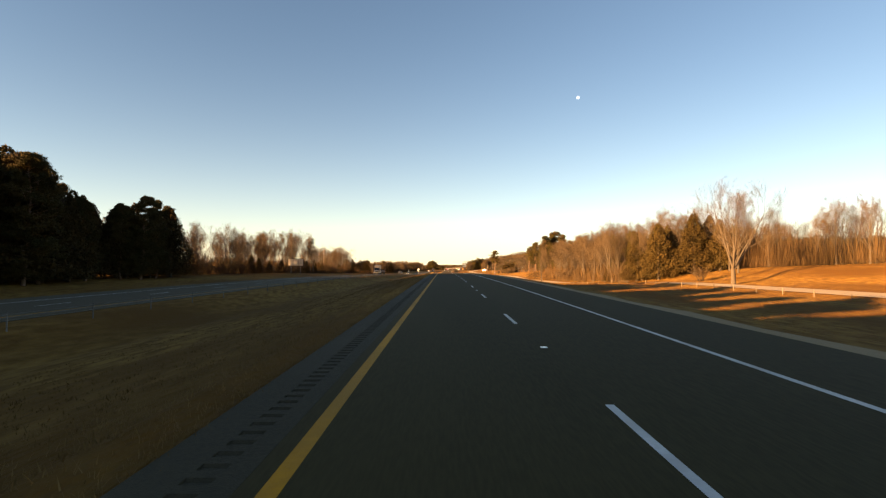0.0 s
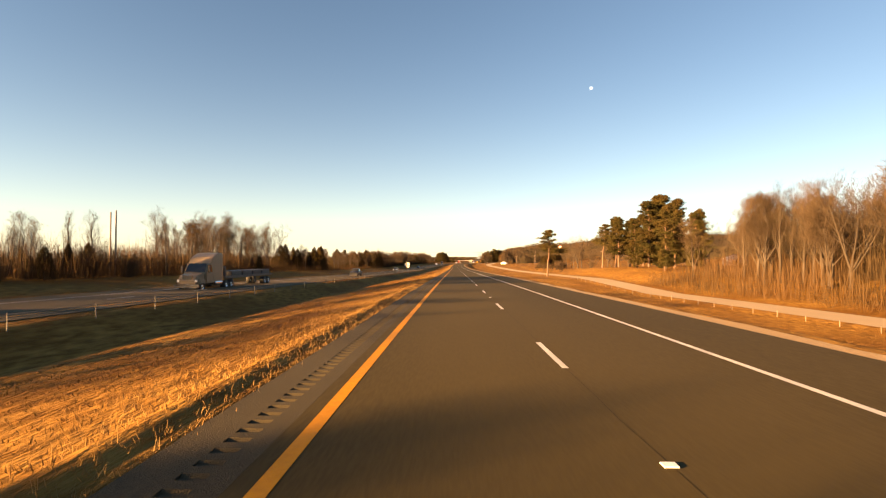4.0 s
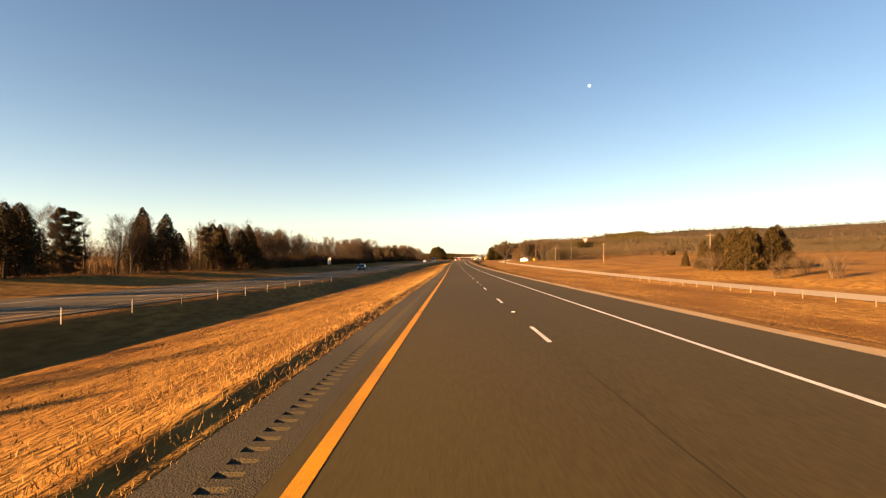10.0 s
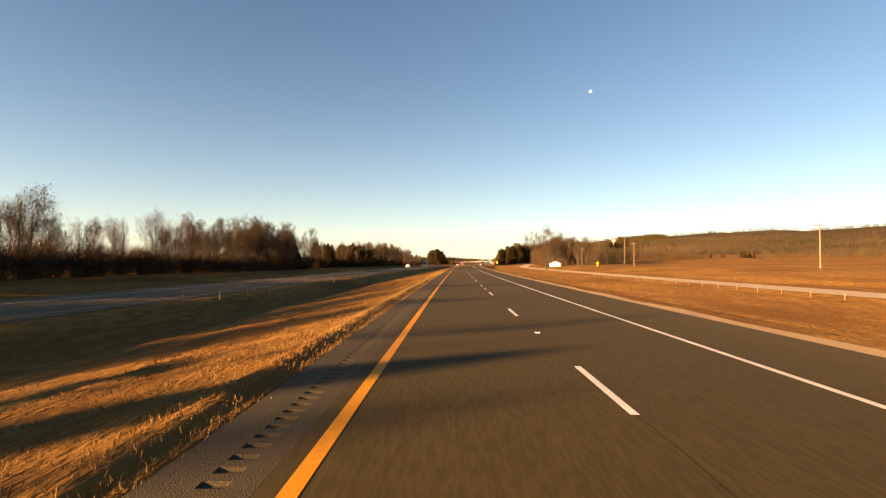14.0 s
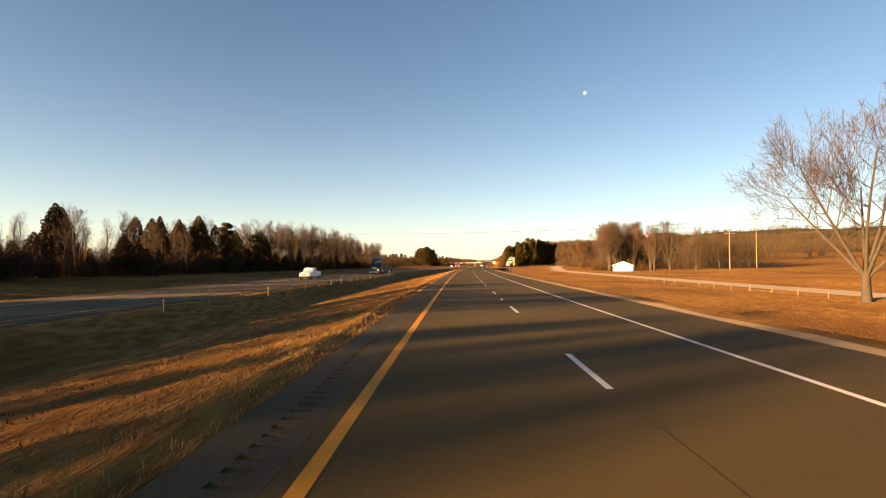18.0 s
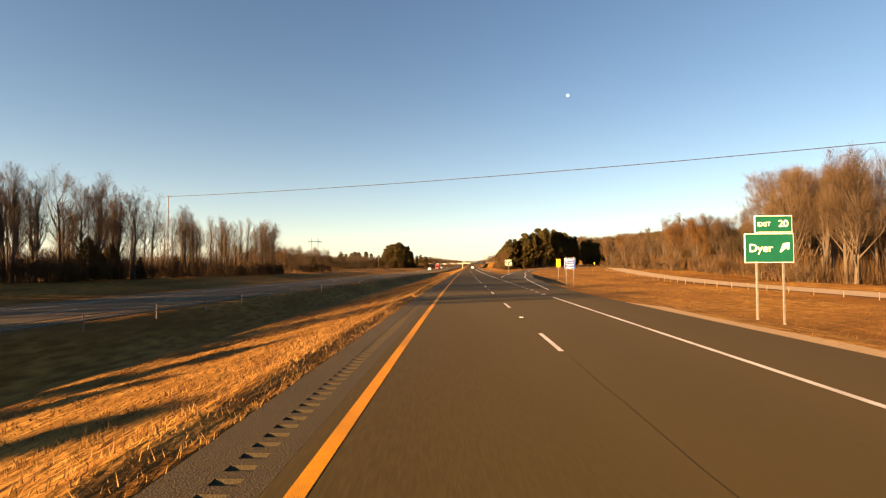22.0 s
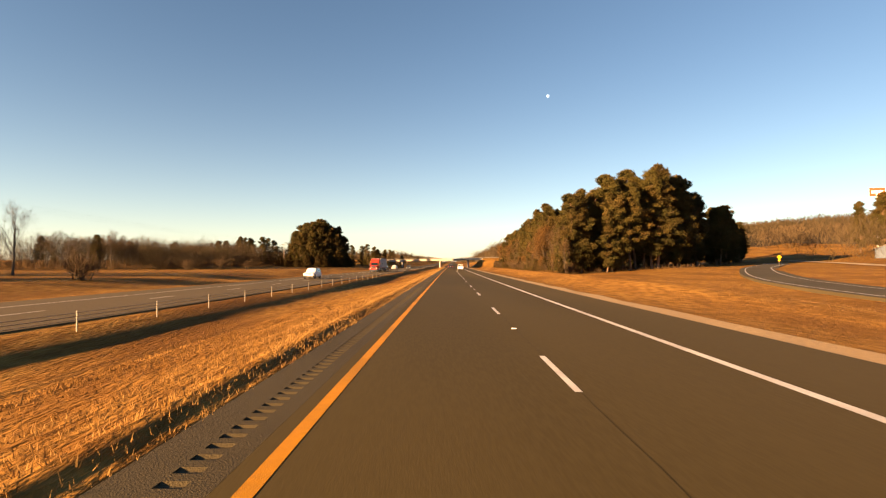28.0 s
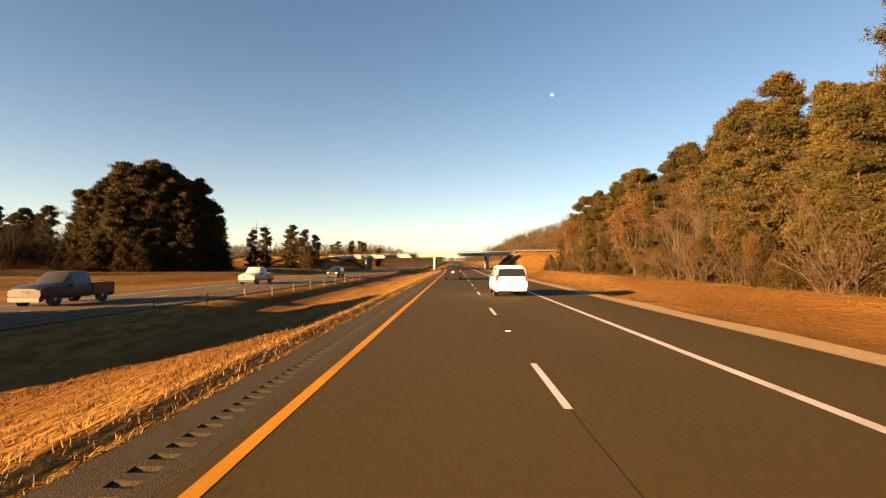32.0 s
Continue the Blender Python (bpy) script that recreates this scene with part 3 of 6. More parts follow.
# ---- right-of-way fence along the frontage road ----
fence = thing("wire_fence", Matrix(), "low wire fence with pale short posts beside the frontage road", "fence")
fp = cyl(.045, .04, (0, 0, -.2), (0, 0, .62), 7)
fm = bpy.data.meshes.new("post")
fp.to_mesh(fm)
fp.free()
fm.materials.append(mat("pale_post_wood", (.11, .085, .058), (.16, .125, .086), 6, .9, vary=.3))
fs = np.arange(-30, 1010, 4.2)
fu = np.interp(fs, *zip(*FRONT)) - 4.6
for s, u in zip(fs, fu):
    child("post", fm, fence, "", at(s, float(u), turn=random.uniform(-20, 20), scale=random.uniform(.85, 1.1)))
for h in (.3, .52):
    z = ground(fs, fu) + h
    a, b = road_xyz(fs, fu, z - .003), road_xyz(fs, fu, z + .003)
    v = np.stack([a, b], 1).reshape(-1, 3)
    i = np.arange(len(fs) - 1)[:, None] * 2
    child("wire", mesh_np("wire", v, i + np.array([[0, 2, 3, 1]]), RUSTY), fence)

# ---- overpass ----
bridge = thing("overpass_bridge", Matrix(), "pale concrete overpass carrying a road across the highway", "bridge")


def across(us, h):
    """Points on the line of the crossing road."""
    return [road_xyz(cross_s(u) + h, u) for u in us]


BU = np.linspace(-46, 17.6, 12)


def deck_z(u):
    return np.interp(u, (-60, -46, 0, 20, 60), (3.4, 3.9, 4.85, 5.3, 5.5))


def beam(name, us, h0, h1, z0, z1, material, parent, label=""):
    us = np.asarray(us, float)
    d = deck_z(us)
    sc = cross_s(us)
    rows = [road_xyz(sc + h0, us, d + z0), road_xyz(sc + h0, us, d + z1), road_xyz(sc + h1, us, d + z1), road_xyz(sc + h1, us, d + z0)]
    v = np.stack(rows, 1).reshape(-1, 3)
    i = np.arange(len(us) - 1)[:, None] * 4
    f = np.concatenate([i + np.array([[j, j + 4, 4 + (j + 1) % 4, (j + 1) % 4]]) for j in range(4)] + [np.array([[0, 1, 2, 3]]), np.array([[3, 2, 1, 0]]) + 4 * (len(us) - 1)])
    return child(name, mesh_np(name, v, f, material), parent, label)


beam("deck", BU, -5.5, 5.5, -.3, 0, CONCRETE, bridge)
for h in (-4.9, -2.4, .0, 2.4, 4.9):
    beam("girder", BU, h - .28, h + .28, -.85, -.25, CONCRETE, bridge)
for h in (-5.5, 5.2):
    beam("kerb", BU, h, h + .3, 0, .22, CONCRETE, bridge)
    beam("rail", BU, h + .1, h + .22, .6, .72, GALV, bridge)
    for u in np.linspace(-46, 17.6, 33):
        p = road_xyz(cross_s(u) + h + .16, u, deck_z(u) + .3)
        part("rail_post", box(-.06, .06, -.06, .06, 0, .5), GALV, bridge, m=pose(*p, 0, 0, -heading(1345)))
for u in (-32.5, -8.5, 9.0):
    cap = beam("pier_cap", (u - .5, u + .5), -5.3, 5.3, -1.45, -.85, CONCRETE, bridge)
    for h in (-4.0, 0, 4.0):
        z0 = float(ground(cross_s(u) + h, u)) - .4
        p = road_xyz(cross_s(u) + h, u)
        part("pier_column", cyl(.45, .45, (0, 0, z0), (0, 0, float(deck_z(u)) - 1.45), 14), CONCRETE, bridge, smooth=False, m=pose(*p))
for u0, u1, zt in ((18.0, 11.4, 4.1), (-44.0, -35, 2.7)):
    us = np.linspace(u0, u1, 5)
    sc = cross_s(us)
    zt = np.interp(us, sorted((u0, u1)), (.0, zt) if u0 > u1 else (zt, .0))
    v = np.concatenate([np.stack([road_xyz(sc - 7, us, np.maximum(ground(sc - 7, us), 0) * .0 + zt), road_xyz(sc + 7, us, zt)], 1).reshape(-1, 3)])
    i = np.arange(4)[:, None] * 2
    child("slope_paving", mesh_np("slope_paving", v, i + np.array([[0, 1, 3, 2]]), CONCRETE), bridge, "pale concrete slope under the bridge end")
for us, nm in ((np.linspace(17.6, 170, 31), "crossing_road"), (np.linspace(-170, -46, 26), "crossing_road")):
    a, b = road_xyz(cross_s(us) - 5, us, np.maximum(deck_z(us), ground(cross_s(us), us)) + .02), road_xyz(cross_s(us) + 5, us, np.maximum(deck_z(us), ground(cross_s(us), us)) + .02)
    v = np.stack([a, b], 1).reshape(-1, 3)
    i = np.arange(len(us) - 1)[:, None] * 2
    tagged(new(nm, mesh_np(nm, v, i + np.array([[0, 2, 3, 1]]), OLDROAD)), "pale road on the bridge approach", "road", kind="structure")

# approach guard rail on the right bank
guard = thing("guard_rail", Matrix(), "galvanised guard rail along the bridge approach", "guard rail")
gu_ = np.linspace(17.6, 62, 15)
gz_ = np.maximum(deck_z(gu_), ground(cross_s(gu_), gu_))
a, b, c = (road_xyz(cross_s(gu_) - 5.2, gu_, gz_ + h) for h in (.42, .58, .74))
b = b + np.array([0, -.05, 0])
v = np.stack([a, b, c], 1).reshape(-1, 3)
i = np.arange(14)[:, None] * 3
child("rail", mesh_np("rail", v, np.concatenate([i + np.array([[0, 3, 4, 1]]), i + np.array([[1, 4, 5, 2]])]), GALV), guard)
for u, z in zip(gu_, gz_):
    p = road_xyz(cross_s(u) - 5.1, u, z - .3)
    part("post", box(-.07, .07, -.05, .05, 0, 1.0), WOODPOLE, guard, m=pose(*p))

# ---- trees ----


def tubes(segs, sides):
    """Tapered tubes from rows (p0, p1, r0, r1)."""
    p0, p1 = np.array([s[0] for s in segs]), np.array([s[1] for s in segs])
    r0, r1 = np.array([s[2] for s in segs]), np.array([s[3] for s in segs])
    d = p1 - p0
    d /= np.linalg.norm(d, axis=1, keepdims=True) + 1e-9
    ref = np.where(np.abs(d[:, 2:3]) > .9, np.array([[1., 0, 0]]), np.array([[0, 0, 1.]]))
    a = np.cross(d, ref)
    a /= np.linalg.norm(a, axis=1, keepdims=True)
    b = np.cross(d, a)
    n = len(segs)
    ang = np.arange(sides) * 2 * math.pi / sides
    ring = a[:, None] * np.cos(ang)[None, :, None] + b[:, None] * np.sin(ang)[None, :, None]
    v = np.concatenate([p0[:, None] + ring * r0[:, None, None], p1[:, None] + ring * r1[:, None, None]], 1)
    i = (np.arange(n) * 2 * sides)[:, None]
    f = np.concatenate([i + np.array([[j, (j + 1) % sides, sides + (j + 1) % sides, sides + j]]) for j in range(sides)])
    return v.reshape(-1, 3), f


def strips(segs, rng):
    """Fine twigs as narrow tapered blades, each turned its own way."""
    p0, p1 = np.array([s[0] for s in segs]), np.array([s[1] for s in segs])
    r0, r1 = np.array([s[2] for s in segs])[:, None], np.array([s[3] for s in segs])[:, None]
    w = np.cross(p1 - p0, rng.normal(size=p0.shape))
    w /= np.linalg.norm(w, axis=1, keepdims=True) + 1e-9
    v = np.stack([p0 - w * r0, p0 + w * r0, p1 + w * r1, p1 - w * r1], 1).reshape(-1, 3)
    return v, np.arange(len(segs) * 4).reshape(-1, 4)


def bare_skeleton(rng, h, spread, lean=0.0, low=.3, vase=0, twig=1, rise=1.0, limb=1.0, n0=7, side=2, dense=1):
    """Trunk, limbs and twigs of a leafless tree: thick and thin segments."""
    thick, thin = [], []
    steps, kids = (n0, 5, 4, 2, 1), (2, side, dense, twig, 0)

    def grow(p, d, L, r, lev):
        n = steps[lev]
        for k in range(n):
            t = (k + 1) / n
            q = p + d * (L / n)
            r1 = r * (.86 ** (7 / n0), .8, .74, .7, .6)[lev]
            (thick if lev < 2 else thin).append((p.copy(), q.copy(), r, r1))
            if lev < 4 and t > (low, .25, .2, 0)[lev]:
                for _ in range(kids[lev] + (t == 1 and lev < 3)):
                    az = rng.uniform(0, 2 * math.pi)
                    tilt = rng.uniform(.4, .85) * (spread if lev == 0 else .85)
                    side = np.cross(d, [math.cos(az), math.sin(az), .2])
                    side /= np.linalg.norm(side) + 1e-9
                    nd = d * math.cos(tilt) + side * math.sin(tilt)
                    nd[2] += (.1, .16, .12, .06)[lev] * rise
                    nd /= np.linalg.norm(nd)
                    grow(q, nd, L * rng.uniform(.42, .62) * (1.15 - .45 * t) * (limb, 1.05, 1.25, 1.5)[lev], r1 * (.5, .55, .55, .6)[lev], lev + 1)
            d = d + rng.normal(0, (.03, .07, .10, .13, .14)[lev], 3)
            d[2] += (.04, .08, .07, .05, 0)[lev] * rise
            d = d / np.linalg.norm(d)
            p, r = q, r1

    up = np.array([lean, 0, 1.0]) / math.hypot(lean, 1)
    r0 = h * .014 + .05
    if vase:
        fork = up * h * .2
        thick.append((np.zeros(3), fork * .5, r0 * 1.35, r0 * 1.05))
        thick.append((fork * .5, fork, r0 * 1.05, r0))
        for i in range(vase):
            az = 2 * math.pi * (i + rng.uniform(-.3, .3)) / vase
            tilt = rng.uniform(.2, .62) * spread
            d = np.array([math.cos(az) * math.sin(tilt), math.sin(az) * math.sin(tilt), math.cos(tilt)])
            grow(fork * rng.uniform(.75, 1), d, h * rng.uniform(.62, .8), r0 * .55, 0)
    else:
        grow(np.zeros(3), up, h * .9, r0, 0)
    k = h / max(s[1][2] for s in thick + thin)
    fix = lambda S: [(a * k, b * k, r0, r1) for a, b, r0, r1 in S]
    return fix(thick), fix(thin)


def cards(centres, size, rng, flat=.0):
    """Small leaf triangles at the centres."""
    n = len(centres)
    a, b = rng.normal(size=(n, 3)), rng.normal(size=(n, 3))
    a /= np.linalg.norm(a, axis=1, keepdims=True)
    b -= a * (a * b).sum(1, keepdims=True)
    b /= np.linalg.norm(b, axis=1, keepdims=True)
    s = size * rng.uniform(.6, 1.3, (n, 1))
    v = np.stack([centres - a * s * .5 - b * s * .35, centres + a * s * .5 - b * s * .3, centres + b * s * .7], 1).reshape(-1, 3)
    return v, np.arange(3 * n).reshape(-1, 3)


def needles(points, dirs, length, width, rng):
    """Long narrow triangles that point along dirs."""
    n = len(points)
    d = dirs + rng.normal(0, .85, (n, 3))
    d /= np.linalg.norm(d, axis=1, keepdims=True)
    w = np.cross(d, rng.normal(size=(n, 3)))
    w /= np.linalg.norm(w, axis=1, keepdims=True)
    L, W = length * rng.uniform(.6, 1.25, (n, 1)), width * rng.uniform(.7, 1.3, (n, 1))
    v = np.stack([points - d * L * .4 - w * W, points - d * L * .3 + w * W, points + d * L * .6], 1).reshape(-1, 3)
    return v, np.arange(3 * n).reshape(-1, 3)


def bare_tree(seed, h, spread, label, leaves=0, low=.3, name="bare_tree", vase=0, lean=.05, fine=.0085, twig=1, rise=1.0, limb=1.0, n0=7, side=2, dense=1):
    rng = np.random.default_rng(seed)
    thick, thin = bare_skeleton(rng, h, spread, rng.uniform(-lean, lean), low, vase, twig, rise, limb, n0, side, dense)
    ob = thing(name, Matrix(), label, "tree")
    child("trunk", mesh_np("trunk", *tubes(thick, 6), BARK, True), ob)
    thin = [(a, b, max(r0, fine), max(r1, fine * .6)) for a, b, r0, r1 in thin]
    child("crown", mesh_np("crown", *strips(thin, rng), TWIG), ob, "crown of fine bare branches")
    if leaves:
        pts = np.array([s[1] for s in thin])
        pts = pts[rng.integers(0, len(pts), leaves)] + rng.normal(0, .25, (leaves, 3))
        child("leaves", mesh_np("leaves", *cards(pts, .17, rng), RUST), ob, "rusty dead leaves still on the branches")
    return ob


def clump_points(rng, centres, radii, per):
    pts, dirs = [], []
    for c, r in zip(centres, radii):
        d = rng.normal(size=(per, 3))
        d /= np.linalg.norm(d, axis=1, keepdims=True)
        pts.append(c + d * r * rng.uniform(.3, 1.05, (per, 1)) * np.array([1, 1, .6]))
        dirs.append(d + np.array([0, 0, .5]))
    return np.concatenate(pts), np.concatenate(dirs)


def pine_tree(seed, h, clear, wide, label, limbs=70, sub=4, per=30, size=.27, blunt=2.2, name="pine_tree"):
    """Pine: limbs round an upright trunk, each with uneven tufts on its outer half."""
    rng = np.random.default_rng(seed)
    ob = thing(name, Matrix(), label, "tree")
    n = 9
    xs = np.cumsum(rng.normal(0, .007 * h, (n + 1, 2)), 0)
    pts = np.column_stack([xs, np.linspace(0, h * .95, n + 1)])
    rad = np.linspace(.012 * h + .06, .03, n + 1)
    segs = [(pts[i], pts[i + 1], rad[i], rad[i + 1]) for i in range(n)]
    lobes = rng.uniform(.62, 1.15, (5, 6))
    cs, rs = [], []
    for i in range(limbs):
        k = (i + rng.uniform(0, 1)) / limbs
        z = h * (clear + (.97 - clear) * k)
        az = rng.uniform(0, 2 * math.pi)
        lobe = lobes[min(4, int(k * 5)), int(az / (2 * math.pi) * 6) % 6]
        reach = wide * h * (1 - k ** blunt) ** .6 * (.6 + .4 * min(1, k / .2)) * lobe * rng.uniform(.55, 1.05) + .2
        base = np.array([np.interp(z, pts[:, 2], pts[:, 0]), np.interp(z, pts[:, 2], pts[:, 1]), z])
        out = np.array([math.cos(az), math.sin(az), rng.uniform(-.05, .35) + .35 * k])
        tip = base + out * reach
        segs.append((base, tip, .045 * (1.3 - k) + .015, .012))
        for _ in range(sub):
            f = rng.uniform(.4, 1.02)
            cs.append(base + out * reach * f + rng.normal(0, .11, 3) * reach * np.array([1, 1, .45]))
            rs.append(h * rng.uniform(.026, .054) * (1.1 - .25 * k))
    cs.append(pts[-1])
    rs.append(h * .03)
    child("trunk", mesh_np("trunk", *tubes(segs, 5), PINEBARK, True), ob)
    p, d = clump_points(rng, np.array(cs), np.array(rs), per)
    child("crown", mesh_np("crown", *needles(p, d, size * 1.25, size * .2, rng), NEEDLE), ob, "clumped evergreen needle crown")
    return ob


def cedar_tree(seed, h, wide, label, n=9500):
    rng = np.random.default_rng(seed)
    ob = thing("cedar_tree", Matrix(), label, "tree")
    child("trunk", mesh_np("trunk", *tubes([(np.zeros(3), np.array([0, 0, h * .9]), h * .02 + .03, .02)], 6), BARK, True), ob)
    t = rng.beta(1.2, 1.7, n)
    z = h * (.05 + .95 * t)
    az = rng.uniform(0, 2 * math.pi, n)
    lob = 1 + .22 * np.sin(az * 3 + z * 2.1) + .15 * np.sin(az * 7 - z * 3.3)
    r = wide * h * np.clip(1 - t, .0, 1) ** .75 * lob * np.sqrt(rng.uniform(.25, 1, n)) + .06
    p = np.column_stack([r * np.cos(az), r * np.sin(az), z])
    child("crown", mesh_np("crown", *cards(p, .17, rng), CEDAR), ob, "dense dark cone of cedar foliage")
    return ob


def shrub(seed, h, label, stems=36):
    rng = np.random.default_rng(seed)
    ob = thing("shrub", Matrix(), label, "shrub")
    segs = []
    for _ in range(stems):
        p = rng.normal(0, h * .14, 3) * np.array([1, 1, 0])
        d = np.array([rng.normal(0, .3), rng.normal(0, .3), 1.0])
        L = h * rng.uniform(.5, 1)
        q = p + d * L * .5
        segs.append((p, q, .03, .02))
        for _ in range(4):
            e = d + rng.normal(0, .35, 3)
            w = q + e * L * rng.uniform(.25, .5)
            segs.append((q, w, .018, .01))
            for _ in range(3):
                segs.append((w - e * L * .1, w + (e + rng.normal(0, .6, 3)) * L * .16, .013, .008))
    child("bush", mesh_np("bush", *strips(segs, rng), TWIG), ob)
    p = np.array([s[1] for s in segs])
    p = p[rng.integers(0, len(p), 900)] + rng.normal(0, .12, (900, 3))
    child("leaves", mesh_np("leaves", *cards(p, .09, rng), BRUSH), ob, "withered brown leaves")
    return ob


PROTO = {
    "b0": bare_tree(1, 14, .85, "tall leafless hardwood tree with grey branches", low=.28, limb=.85, n0=8),
    "b1": bare_tree(2, 14, .6, "slender leafless hardwood tree with upright branches", name="slender_tree", low=.22, rise=1.5, limb=.7, n0=10, side=1),
    "b2": bare_tree(3, 14, 1.25, "leafless spreading hardwood tree with a broad crown", vase=5, name="spreading_tree", fine=.008, side=1),
    "b3": bare_tree(4, 14, .42, "narrow leafless tree at the edge of the woods", low=.25, name="slender_tree", rise=1.6, limb=.62, n0=11, side=1),
    "b4": bare_tree(5, 14, .8, "hardwood tree with rusty dead leaves on its branches", leaves=700, name="rusty_leaved_tree"),
    "b5": bare_tree(6, 14, 1.5, "large leafless tree with a leaning trunk by the fence", vase=7, lean=.2, fine=.010, side=2),
    "b6": bare_tree(7, 14, .75, "hardwood tree still thick with rust-brown leaves", leaves=6500, low=.1, name="rusty_leaved_tree"),
    "b7": bare_tree(8, 14, .9, "leafless hardwood tree with a dense crown of fine twigs", name="twiggy_tree", low=.15, limb=.95, n0=8, dense=2, fine=.009),
    "p0": pine_tree(11, 20, .52, .15, "tall pine with a bare trunk and open tufted crown", limbs=42, sub=5, per=90, name="open_crown_pine"),
    "p1": pine_tree(12, 20, .25, .19, "broad dark-green pine with a rounded crown", limbs=90, sub=5, per=90),
    "p2": pine_tree(13, 20, .05, .21, "dense pine with green branches almost to the ground", limbs=120, sub=5, per=86, name="dense_pine"),
    "p3": pine_tree(14, 20, .12, .17, "tall dense pine at the front of the wood", limbs=110, sub=5, per=86, blunt=1.8, name="tall_pine"),
    "c0": cedar_tree(21, 8, .26, "dark conical cedar beside the highway"),
    "c1": cedar_tree(22, 8, .34, "broad dark cedar at the wood's edge"),
    "s0": shrub(31, 3, "leafless brown roadside shrub"),
    "s1": shrub(32, 3, "dense brown roadside shrub with withered leaves", 50),
}
HEIGHT = dict(b0=14, b1=14, b2=14, b3=14, b4=14, b5=14, b6=14, b7=14, p0=20, p1=20, p2=20, p3=20, c0=8, c1=8, s0=3, s1=3)
used = set()


def plant(kind, s, u, h, sink=.15, squash=1.0):
    if kind[0] == "s":
        h = min(h, random.uniform(2.2, 4.2))
    k = h / HEIGHT[kind]
    m = at(s, u, float(ground(s, u)) - sink, random.uniform(0, 360)) @ Matrix.Diagonal((k * squash, k * squash, k, 1))
    if kind not in used:
        used.add(kind)
        PROTO[kind].matrix_basis = m
        return PROTO[kind]
    ob = copy_thing(PROTO[kind], Matrix())
    ob.matrix_basis = m
    return ob


